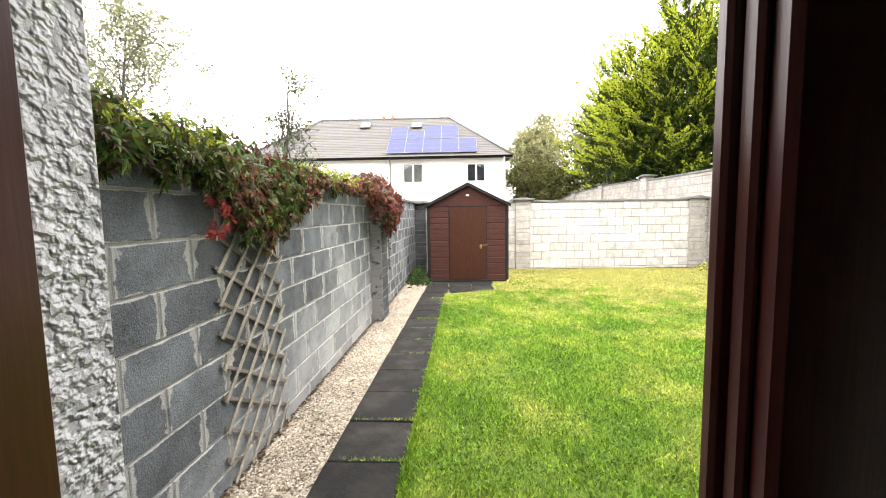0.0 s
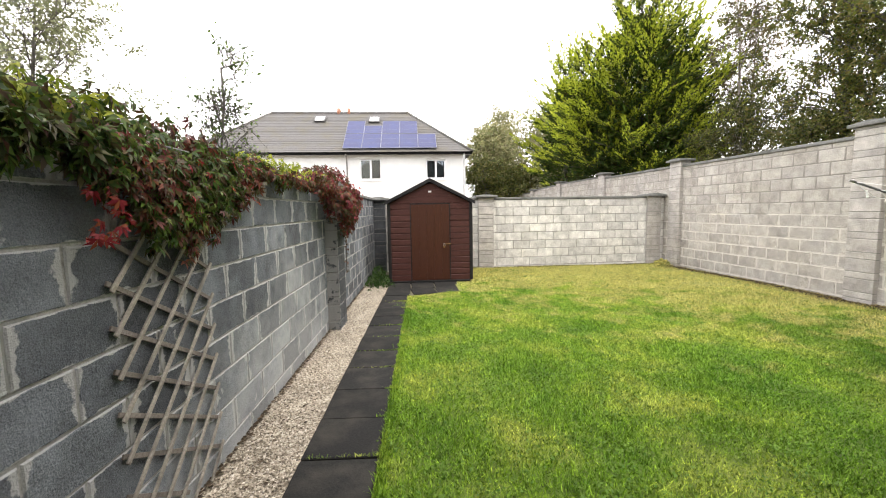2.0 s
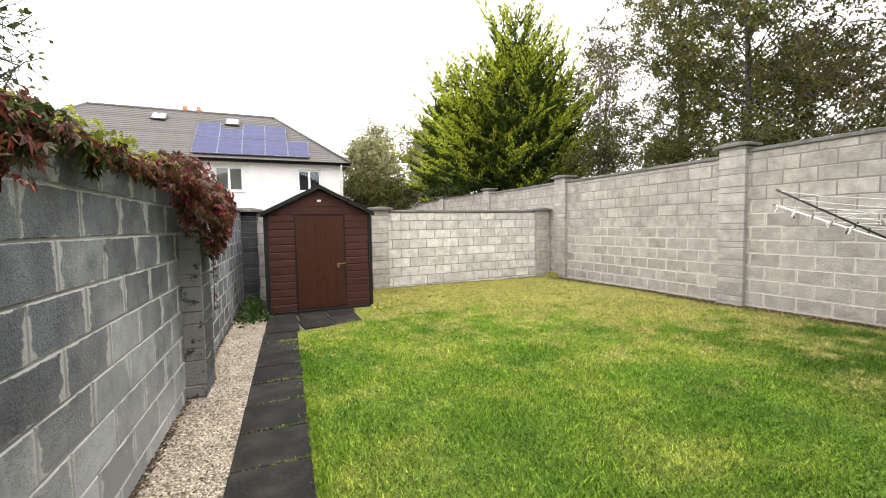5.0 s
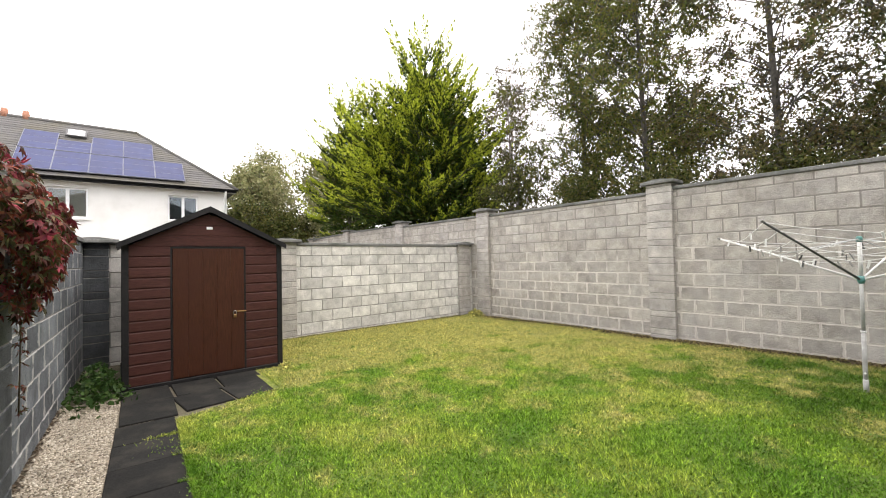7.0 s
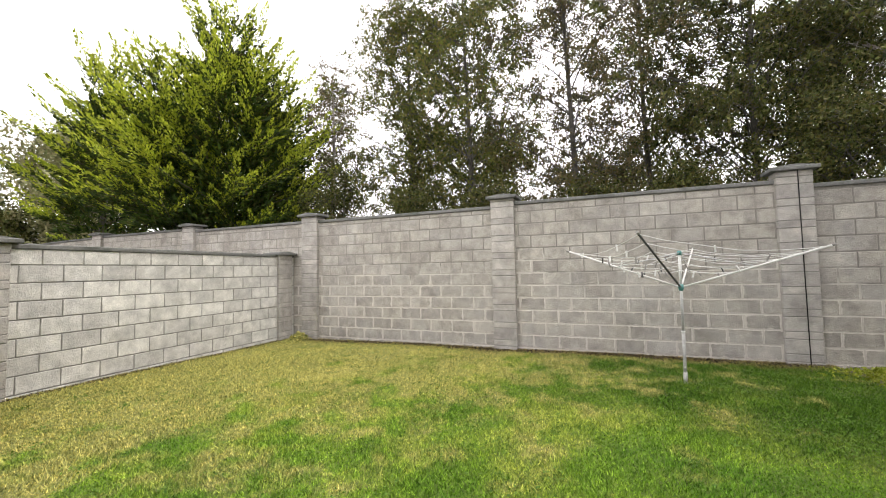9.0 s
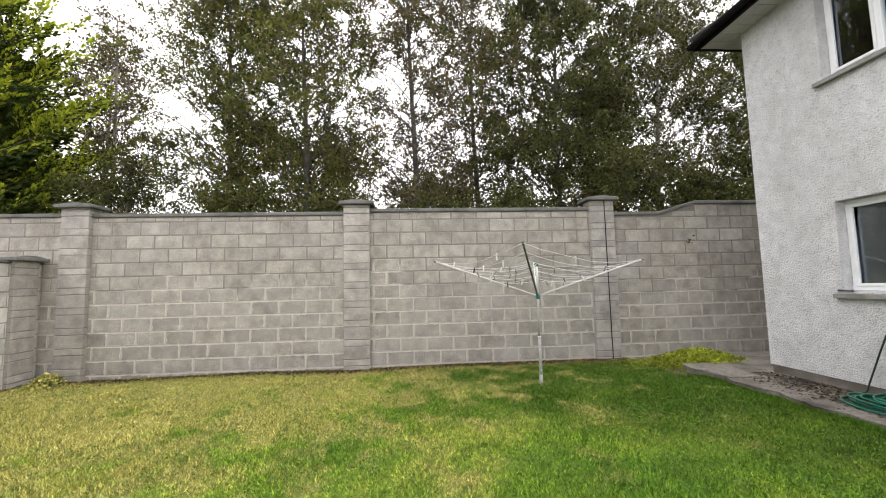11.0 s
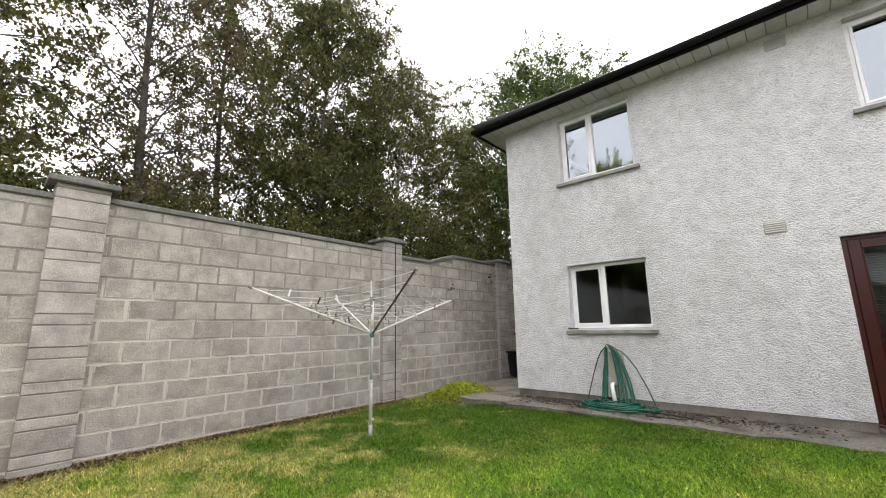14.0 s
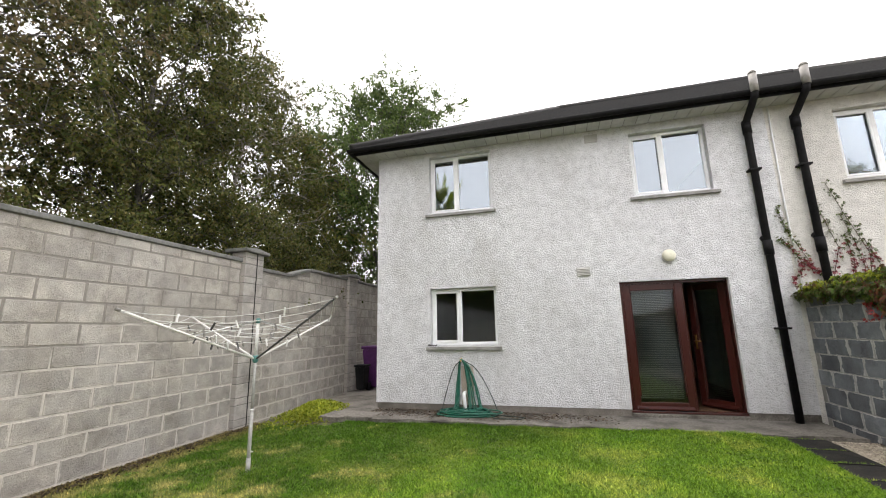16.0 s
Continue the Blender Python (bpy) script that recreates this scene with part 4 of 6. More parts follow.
def gravel():
    n = 42000
    y = RNG.uniform(1.56, 9.0, n)
    f = RNG.uniform(0.0, 1.0, n)
    x = left_x(y) + 0.005 + f * (path_l(y) - left_x(y) - 0.01)
    k = (y < 8.95)
    x, y = x[k], y[k]
    n = len(x)
    z = ground_z(x, y) - 0.023 + RNG.uniform(0, 0.013, n)
    # each chip: a faceted crown, its underside bedded in the grit
    shape = np.array([(1, 0, 0), (0.3, 0.9, -0.1), (-0.8, 0.6, 0), (-0.8, -0.6, 0), (0.3, -0.9, 0.1), (0.1, 0.05, 0.85)], float)
    tri = np.array([(0, 1, 5), (1, 2, 5), (2, 3, 5), (3, 4, 5), (4, 0, 5)])
    s = RNG.uniform(0.005, 0.012, (n, 1, 3)) * np.array([1, 1, 0.8])
    jit = 1 + RNG.uniform(-0.3, 0.3, (n, 6, 1))
    a = RNG.uniform(0, 2 * np.pi, n)
    pts = shape[None] * s * jit
    rx = pts[..., 0] * np.cos(a)[:, None] - pts[..., 1] * np.sin(a)[:, None]
    ry = pts[..., 0] * np.sin(a)[:, None] + pts[..., 1] * np.cos(a)[:, None]
    v = np.stack([rx + x[:, None], ry + y[:, None], pts[..., 2] + z[:, None]], -1).reshape(-1, 3)
    faces = (tri[None] + 6 * np.arange(n)[:, None, None]).reshape(-1, 3)
    tagged(raw("gravel", v, faces, M["gravel"]), "cream limestone chippings between the wall and the path", "gravel", kind="stuff")
    ring = [(left_x(a), a, -0.3) for a in (1.55, 9.0)] + [(path_l(a), a, -0.3) for a in (9.0, 1.55)]
    top = [(x1, y1, float(ground_z(x1, y1)) - 0.021) for x1, y1, _ in ring]
    faces = [(4, 5, 6, 7)[::-1]] + [(k, (k + 1) % 4, 4 + (k + 1) % 4, 4 + k) for k in range(4)]
    tagged(raw("gravel_bed", ring + top, faces, M["gravel_bed"]), "compacted cream grit under the chippings", "ground", kind="structure")
    # dead leaves lying on the chippings
    m = 900
    yy = RNG.uniform(1.6, 8.8, m)
    xx = left_x(yy) + np.where(np.arange(m) < 90, RNG.uniform(0.05, 0.42, m), 0.01 + np.abs(RNG.normal(0, 0.022, m)))
    c = np.stack([xx, yy, ground_z(xx, yy) - 0.004 + RNG.uniform(0, 0.006, m)], -1)
    u, v2 = leaf_axes(m, 0.015, 0.7, flat=0.88)
    p, f2 = quads(c, u, v2)
    tagged(raw("dead_leaves", p, f2, M["dead_leaf"]), "dry brown leaves fallen on the chippings", "leaves", kind="stuff")


M["gravel_bed"] = surface("grit", (0.16, 0.13, 0.09), (0.36, 0.30, 0.22), 120, 3.0, (0.46, 0.40, 0.31), bump=0.8, depth=0.01)
M["dead_leaf"] = leafy("dead_leaves", [(0.03, 0.023, 0.016), (0.07, 0.051, 0.034), (0.13, 0.092, 0.058)])
gravel()


# ==== shed
M["old_brass"] = surface("tarnished_brass", (0.20, 0.12, 0.05), (0.34, 0.21, 0.09), 60, 8, None, rough=0.45, bump=0.05, metal=0.8)


def shed():
    s = thing("shed", "brown clad plastic garden shed with a closed door and black trim", "shed", at=(0.06, 9.15, -0.10), rz=0.6)
    w, d, eave, apex = 0.90, 1.62, 1.72, 2.16
    part("carcass", prism([(-w + 0.03, 0.02), (w - 0.03, 0.02), (w - 0.03, eave - 0.04), (0, apex - 0.05), (-w + 0.03, eave - 0.04)], "y", 0.03, d), M["shed_board"], s)
    part("base", box(-w - 0.02, w + 0.02, -0.02, d + 0.02, -0.05, 0.03, 0.006), M["shed_trim"], s)
    n, pitch = 13, (eave - 0.06) / 13
    for x0, x1 in ((-w + 0.06, -0.43), (0.43, w - 0.06)):
        for k in range(n):
            z = 0.03 + k * pitch
            part("board", prism([(0.03, z), (0.004, z), (-0.007, z + 0.008), (-0.005, z + pitch - 0.020), (0.006, z + pitch - 0.007), (0.008, z + pitch), (0.03, z + pitch)], "x", x0, x1), M["shed_board"], s)
    for side in (-1, 1):
        for k in range(n):
            z = 0.03 + k * pitch
            xo = side * (w - 0.03)
            part("board", prism([(xo - side * 0.005, z), (xo + side * 0.014, z), (xo + side * 0.024, z + 0.008), (xo + side * 0.022, z + pitch - 0.020), (xo + side * 0.012, z + pitch - 0.007), (xo - side * 0.005, z + pitch)], "y", 0.07, d - 0.05), M["shed_board"], s)
    # gable boards
    for k in range(3):
        z0 = eave - 0.03 + k * 0.135
        z1 = min(z0 + 0.13, apex - 0.06)
        hw = lambda z: max(0.03, (w - 0.03) * (apex - 0.04 - z) / (apex - eave))
        a, b = min(w - 0.06, hw(z0)), min(w - 0.06, hw(z1))
        part("gable_board", prism([(-a, z0), (a, z0), (b, z1), (-b, z1)], "y", -0.004, 0.03), M["shed_board"], s)
    for x in (-w + 0.03, w - 0.03):
        part("corner_post", box(x - 0.035, x + 0.035, -0.02, 0.06, 0.0, eave + 0.0, 0.008), M["shed_trim"], s)
    # door of vertical boards
    door = part("door", box(-0.405, 0.405, 0.0, 0.03, 0.05, eave - 0.07, 0.003), M["shed_door"], s)
    for k in range(5):
        a = -0.405 + k * 0.162
        part("door_board", box(a + 0.0006, a + 0.1614, -0.014, 0.004, 0.045, eave - 0.065, 0.0015), M["shed_door"], door)
    part("door_frame", box(-0.428, -0.408, -0.008, 0.03, 0.03, eave - 0.04), M["shed_trim"], s)
    part("door_frame", box(0.408, 0.428, -0.008, 0.03, 0.03, eave - 0.04), M["shed_trim"], s)
    part("door_frame", box(-0.428, 0.428, -0.010, 0.03, eave - 0.062, eave - 0.038), M["shed_trim"], s)
    part("hasp", box(0.31, 0.43, -0.022, -0.014, 0.80, 0.818, 0.003), M["old_brass"], door)
    part("padlock", box(0.268, 0.306, -0.042, -0.018, 0.73, 0.775, 0.007), M["old_brass"], door)
    part("shackle", tube([(0.27, -0.03, 0.77), (0.27, -0.03, 0.81), (0.287, -0.03, 0.825), (0.304, -0.03, 0.81), (0.304, -0.03, 0.77)], 0.005, 6), M["steel"], door)
    part("vent_plate", box(-0.035, 0.035, -0.012, 0.002, 1.905, 1.94, 0.004), M["white_plastic"], s)
    # roof: two sheets with black edge trim
    for sx in (-1, 1):
        e = (sx * (w + 0.05), eave - 0.035)
        part("roof_sheet", prism([(0, apex), e, (e[0], e[1] + 0.03), (0, apex + 0.035)], "y", -0.06, d + 0.05), M["shed_trim"], s)
        part("verge_trim", prism([(0, apex - 0.03), (e[0], e[1] - 0.03), (e[0], e[1] + 0.035), (0, apex + 0.042)], "y", -0.085, -0.058), M["shed_trim"], s)


shed()


# ==== patio door
def leaf(parent_name, width, hinge, turn, label, room=1):
    """A glazed door leaf, its hinge edge at local x = 0, with a blind behind the glass; room: the local y side that faces indoors."""
    d = thing(parent_name, label, "door", kind="structure", at=hinge, rz=turn)
    h0, h1, st = 0.035, 2.0, 0.105
    for a, b in ((0, st), (width - st, width)):
        part("stile", box(a, b, -0.056, 0, h0, h1, 0.006), M["timber_red"], d)
        part("moulding", box(b if a == 0 else a - 0.018, b + 0.018 if a == 0 else a, -0.044, -0.012, h0 + 0.2, h1 - st, 0.005), M["timber_red"], d)
    part("top_rail", box(st, width - st, -0.055, -0.001, h1 - st, h1, 0.006), M["timber_red"], d)
    part("bottom_rail", box(st, width - st, -0.055, -0.001, h0, h0 + 0.12, 0.006), M["timber_red"], d)
    out = -0.056 if room > 0 else 0.0
    part("weather_bar", prism([(out, h0 + 0.02), (out - 0.045 * room, h0 + 0.02), (out - 0.045 * room, h0 + 0.035), (out, h0 + 0.065)], "x", 0.04, width - 0.04), M["timber_red"], d)
    pane = part("pane", box(st, width - st, -0.031, -0.025, h0 + 0.12, h1 - st), M["clear_glass"], d)
    pane.visible_shadow = False
    bl = new("blind")
    bl.parent = d
    bl.matrix_basis = pose(0, -0.212 if room < 0 else 0, 0)
    z = h0 + 0.17
    me = None
    while z < h1 - st - 0.04:
        if me is None:
            o = part("slat", prism([(0.066, -0.004), (0.090, 0.005), (0.090, 0.004), (0.066, -0.005)], "x", st + 0.02, width - st - 0.02), M["blind"], bl)
            me = o.data
        else:
            o = new("slat", me)
            o.parent = bl
        o.matrix_basis = pose(0, 0, z)
        z += 0.028
    part("head_rail", box(st + 0.01, width - st - 0.01, 0.062, 0.095, h1 - st - 0.03, h1 - st + 0.01, 0.004), M["blind"], bl)
    return d


def patio_door():
    f = thing("door_1", "mahogany-stained frame of the glazed patio doors", "door frame", kind="structure")
    part("jamb", box(DOOR[0] - 0.07, DOOR[0] + 0.012, HY - 0.185, HY - 0.082, 0.0, 2.06, 0.006), M["timber_red"], f)
    part("jamb", box(DOOR[1] - 0.05, DOOR[1] + 0.07, HY - 0.185, HY - 0.082, 0.0, 2.06, 0.006), M["timber_red"], f)
    part("head", box(DOOR[0] - 0.07, DOOR[1] + 0.07, HY - 0.184, HY - 0.083, 1.995, 2.09, 0.006), M["timber_red"], f)
    part("threshold", box(DOOR[0] - 0.002, DOOR[1] + 0.002, HY - 0.29, HY + 0.02, -0.16, 0.0, 0.006), M["concrete"], f)
    part("cill", box(DOOR[0], DOOR[1], HY - 0.18, HY - 0.04, 0.001, 0.032, 0.006), M["timber_red"], f)
    shut = leaf("door_2", 0.875, (DOOR[1] - 0.052, HY - 0.150, 0), 180, "closed mahogany-stained glazed door leaf with a slatted blind")
    # rebate strips on the meeting edge
    part("rebate", box(0.873, 0.893, -0.062, -0.044, 0.04, 1.99, 0.004), M["timber_red"], shut)
    part("rebate", box(0.873, 0.884, -0.043, -0.022, 0.04, 1.99, 0.004), M["timber_red"], shut)
    ajar = leaf("door_3", 0.63, (DOOR[0] + 0.012, HY - 0.19, 0), -50, "mahogany-stained glazed door leaf with a slatted blind, standing ajar into the room", -1)
    part("handle_plate", box(0.555, 0.59, 0.0, 0.008, 0.93, 1.16, 0.003), M["brass"], ajar)
    part("handle", tube([(0.572, 0.004, 1.06), (0.572, 0.045, 1.06), (0.56, 0.052, 1.06), (0.46, 0.052, 1.06)], 0.009, 8), M["brass"], ajar)


patio_door()


# ==== fittings on the house wall
def pipe(x, name="soil_pipe"):
    p = thing(name, "black plastic soil pipe with grey vent top, clipped to the wall", "pipe", "pipes on the house wall")
    y = HY + 0.075
    part("pipe", tube([(x, y, -0.05), (x, y, 4.42), (x, y + 0.03, 4.52), (x, y + 0.40, 4.74), (x, y + 0.435, 4.84)], 0.052, 14), M["black_plastic"], p)
    part("vent_top", tube([(x, y + 0.435, 4.80), (x, y + 0.44, 5.10)], 0.054, 14), M["grey_plastic"], p)
    part("cowl", tube([(x, y + 0.44, 5.09), (x, y + 0.44, 5.12), (x, y + 0.44, 5.16)], [0.058, 0.058, 0.02], 12), M["grey_plastic"], p)
    for z in (2.45, 4.42):
        part("collar", tube([(x, y, z - 0.11), (x, y, z + 0.11)], 0.064, 14), M["black_plastic"], p)
    for z in (1.25, 3.7):
        part("clip", box(x - 0.085, x + 0.085, HY - 0.002, y + 0.062, z - 0.015, z + 0.015, 0.004), M["black_plastic"], p)
    part("branch", tube([(x, y, 2.55), (x + 0.02, HY + 0.01, 2.62)], 0.05, 12), M["black_plastic"], p)
    return p


pipe(-1.20)
pipe(-1.86)
c = thing("cable", "thin white cable running down between the pipes", "cable")
part("wire", tube([(-1.56, HY + 0.012, 4.8), (-1.545, HY + 0.012, 3.2), (-1.555, HY + 0.012, 1.75)], 0.011, 6), M["white_plastic"], c)


def bulkhead(x, z):
    b = thing("wall_light", "round cream bulkhead lamp, unlit, above the patio door", "lamp")
    part("base", tube([(x, HY - 0.002, z), (x, HY + 0.03, z)], 0.095, 20), M["cream"], b)
    part("shade", tube([(x, HY + 0.028, z), (x, HY + 0.06, z), (x, HY + 0.085, z), (x, HY + 0.098, z)], [0.10, 0.095, 0.07, 0.025], 20), M["cream"], b)


bulkhead(0.15, 2.43)


def vent(x, z):
    v = thing("wall_vent", "small white louvred vent in the pebbledash", "vent", "vents in the house wall")
    part("frame", box(x - 0.11, x + 0.11, HY - 0.005, HY + 0.012, z - 0.075, z + 0.075, 0.004), M["soffit"], v)
    for k in range(5):
        zz = z - 0.055 + k * 0.0265
        part("louvre", prism([(HY + 0.010, zz), (HY + 0.026, zz - 0.008), (HY + 0.026, zz - 0.004), (HY + 0.010, zz + 0.012)], "x", x - 0.095, x + 0.095), M["soffit"], v)


vent(1.47, 2.24)
vent(1.15, 4.62)


def hose():
    h = thing("garden_hose", "green garden hose looped over a tap and coiled below", "hose")
    rng = random.Random(11)
    x, z = 3.62, 0.80
    def hang(a, b, front, low, radius, mat, name):
        """One turn of hose: two legs falling from the tap and a bow lying out on the ground."""
        y = HY + 0.03 + rng.uniform(0, 0.05)
        leg = lambda w, side: [(x + side * (0.02 + (w - 0.02) * s ** 0.55) + rng.uniform(-0.004, 0.004), y + 0.10 * s * s, z - (z - low) * s) for s in np.linspace(0, 0.94, 9)]
        left, right = leg(a, 1), leg(b, -1)[::-1]
        bow = [(x + (a - b) / 2 + (a + b) / 2 * math.cos(q) * 1.12, y + 0.10 + front * math.sin(q), low - 0.006 * math.sin(q)) for q in np.linspace(0.12, math.pi - 0.12, 12)]
        part(name, tube([(x, y + 0.01, z + 0.015)] + left + bow + right + [(x, y + 0.01, z + 0.015)], radius, 6), mat, h)
    for k in range(10):
        hang(rng.uniform(0.04, 0.14), rng.uniform(0.12, 0.36), rng.uniform(0.15, 0.36), -0.03 + 0.010 * k, 0.0105, M["hose"], "loop")
    for k in range(7):
        rx, ry = rng.uniform(0.34, 0.52), rng.uniform(0.17, 0.25)
        cx, cy = x - 0.14 + rng.uniform(-0.06, 0.06), HY + 0.34 + rng.uniform(-0.03, 0.05)
        off = rng.uniform(0, 6.28)
        pts = [(cx + rx * math.cos(a + off), cy + ry * math.sin(a + off), -0.036 + 0.011 * k + 0.004 * math.sin(3 * a)) for a in np.linspace(0, 6.1, 30)]
        part("coil", tube(pts, 0.0105, 6), M["hose"], h)
    hang(0.34, 0.62, 0.30, -0.03, 0.0085, M["hose_dark"], "loose_end")
    part("loose_end", tube([(x - 0.45, HY + 0.40, -0.02), (x - 0.8, HY + 0.34, -0.036), (x - 1.08, HY + 0.42, -0.037), (x - 1.02, HY + 0.54, -0.037), (x - 0.6, HY + 0.58, -0.037)], 0.0085, 6), M["hose_dark"], h)
    t = thing("outdoor_tap", "small brass garden tap on the pebbledash under the window", "tap")
    part("body", tube([(x, HY - 0.002, 0.80), (x, HY + 0.09, 0.80), (x, HY + 0.105, 0.77)], 0.012, 8), M["brass"], t)
    part("lever", box(x - 0.03, x + 0.03, HY + 0.05, HY + 0.06, 0.83, 0.838, 0.003), M["brass"], t)
    part("spindle", tube([(x, HY + 0.055, 0.80), (x, HY + 0.055, 0.832)], 0.006, 8), M["brass"], t)
    w = thing("waste_pipe", "white plastic waste pipe bending out of the wall", "pipe")
    part("pipe", tube([(3.575, HY - 0.002, 0.255), (3.575, HY + 0.10, 0.255), (3.572, HY + 0.145, 0.235), (3.565, HY + 0.16, 0.19), (3.53, HY + 0.19, -0.04)], 0.030, 12), M["white_plastic"], w)
    part("patch", box(3.42, 3.64, HY - 0.004, HY + 0.003, 0.06, 0.70, 0.002), M["patch"], w, "bare pinkish render behind the hose")


M["patch"] = surface("bare_render", (0.40, 0.33, 0.27), (0.52, 0.44, 0.37), 40, 6, (0.45, 0.42, 0.38))
hose()

# a dark bar lying on the kitchen sill
b = thing("hand_tool", "short dark metal tool lying on the kitchen sill", "tool")
part("bar", tube([(4.24, HY + 0.01, 1.06), (4.10, HY + 0.02, 1.055), (4.07, HY + 0.03, 1.055)], [0.012, 0.008, 0.014], 8), M["dark_metal"], b)


# ==== rotary clothes line
M["dull_steel"] = surface("dull_galvanised_pole", (0.34, 0.34, 0.33), (0.46, 0.46, 0.45), 50, 8, (0.28, 0.275, 0.26), rough=0.55, bump=0.1, metal=0.1)


def airer():
    cx, cy, zb = 5.30, 3.77, -0.14
    a = thing("rotary_clothes_line", "opened rotary clothes line with white lines and pegs on the lawn", "clothes line")
    hub, top = 1.05, 1.47
    part("pole", tube([(cx, cy, zb - 0.05), (cx, cy, 0.50)], 0.020, 14), M["dull_steel"], a)
    part("pole", tube([(cx, cy, 0.48), (cx, cy, hub)], 0.0165, 14), M["dull_steel"], a)
    part("collar", tube([(cx, cy, 0.488), (cx, cy, 0.506)], 0.0225, 14), M["rope"], a)
    part("sleeve", tube([(cx, cy, hub), (cx, cy, top)], 0.018, 14), M["rope"], a, "white plastic sleeve")
    part("socket", tube([(cx, cy, zb - 0.02), (cx, cy, zb + 0.14)], 0.0235, 14), M["dull_steel"], a)
    part("clip", box(cx - 0.05, cx - 0.018, cy - 0.008, cy + 0.008, zb + 0.20, zb + 0.212, 0.002), M["rope"], a)
    part("hub", tube([(cx, cy, hub - 0.05), (cx, cy, hub - 0.02), (cx, cy, hub + 0.03)], [0.022, 0.032, 0.027], 14), M["teal"], a)
    part("cap", tube([(cx, cy, top - 0.03), (cx, cy, top + 0.01), (cx, cy, top + 0.03)], [0.024, 0.028, 0.016], 14), M["teal"], a, "faded teal cap")
    ends = [(-1.30, 0.51, 0.60), (0.30, 1.37, 0.50), (1.36, -0.34, 0.52), (-0.02, -1.48, 0.46)]
    tips = []
    for k, (ex, ey, ez) in enumerate(ends):
        ang = math.atan2(ey, ex)
        e = Vector((cx + ex, cy + ey, hub + ez))
        s = Vector((cx + 0.03 * math.cos(ang), cy + 0.03 * math.sin(ang), hub))
        tips.append((s, e))
        part("arm", tube([s, e], 0.0115, 8), M["dark_metal"] if k == 0 else M["rope"], a, "dark arm" if k == 0 else "white arm")
        part("end_cap", tube([e - 0.02 * (e - s).normalized(), e + 0.02 * (e - s).normalized()], 0.015, 8), M["grey_plastic"], a)
        part("strut", tube([(cx + 0.02 * math.cos(ang), cy + 0.02 * math.sin(ang), top), s.lerp(e, 0.52)], 0.006, 6), M["steel"], a)
    rng = random.Random(4)
    spots = []
    for f in (0.40, 0.55, 0.70, 0.84, 0.98):
        bm = bmesh.new()
        for k in range(4):
            p, q = tips[k][0].lerp(tips[k][1], f), tips[(k + 1) % 4][0].lerp(tips[(k + 1) % 4][1], f)
            pts = []
            for t in np.linspace(0, 1, 9):
                v = p.lerp(q, t)
                v.z -= 0.10 * f * 4 * t * (1 - t) * rng.uniform(0.9, 1.1)
                pts.append(v)
            tube(pts, 0.0035, 5, bm)
            spots += [pts[i] for i in (2, 4, 5, 6)]
        part("line", bm, M["rope"], a)
    for v in rng.sample(spots, 34):
        mat = rng.choice([M["peg_dark"], M["rope"], M["grey_plastic"]])
        bm = box(-0.006, 0.006, -0.009, 0.009, -0.06, 0.018, 0.002)
        p = part("peg", bm, mat, None)
        p.matrix_basis = pose(v.x, v.y, v.z, rng.uniform(-25, 25), rng.uniform(-25, 25), rng.uniform(0, 180))
        tagged(p, "plastic clothes peg clipped to the line", "peg", "pegs on the clothes line")


airer()


# ==== trellis on the left wall
def trellis():
    t = thing("trellis", "weathered expanding wooden trellis leaning on the block wall", "trellis")
    y0, y1 = 2.25, 2.95
    def at(y, z, off):
        return Vector((left_x(y) + off, y, z))
    def slat(ya, za, yb, zb, off, mat):
        a, b = at(ya, za, off), at(yb, zb, off)
        d = b - a
        bm = box(-d.length / 2 - 0.03, d.length / 2 + 0.03, -0.005, 0.005, -0.0105, 0.0105, 0.0015)
        o = part("slat", bm, mat, t)
        x = d.normalized(); n = Vector((1, 0, 0)); z = x.cross(n).normalized(); n = z.cross(x)
        o.matrix_basis = Matrix.Translation((a + b) / 2) @ Matrix((x, n, z)).transposed().to_4x4()
    nodes = [0.085 + 0.178 * k for k in range(9)]
    for z in nodes:
        slat(y0, z, y1, z - 0.38 if z > 0.46 else max(0.0, z - 0.38), 0.020, M["trellis_dark"]) if z > 0.44 else slat(y0, z, y0 + 0.7 * max(0.2, z / 0.44) * 0.85, 0.0 + 0.02, 0.020, M["trellis_dark"])
    for k in range(-4, 8):
        ya, za, yb, zb = y0, 0.085 + 0.178 * k, y1, 0.085 + 0.178 * k + 0.69
        rise = (zb - za) / (yb - ya)
        if za < -0.05:
            ya, za = ya + (-0.05 - za) / rise, -0.05
        if zb > 1.46:
            yb, zb = yb - (zb - 1.46) / rise, 1.46
        if yb - ya > 0.10:
            slat(ya, za, yb, zb, 0.034, M["trellis"])


trellis()


# ==== creeper
LEAFLETS = []
for ang, ln in ((-78, 0.70), (-40, 0.95), (0, 1.1), (40, 0.95), (78, 0.70)):
    c, s = math.cos(math.radians(ang)), math.sin(math.radians(ang))
    LEAFLETS.append([(0, 0, 0), (0.5 * ln * c - 0.145 * s, 0.5 * ln * s + 0.145 * c, 0.06), (ln * c, ln * s, -0.14), (0.5 * ln * c + 0.145 * s, 0.5 * ln * s - 0.145 * c, 0.06)])
LEAFLETS = np.array(LEAFLETS).reshape(-1, 3)


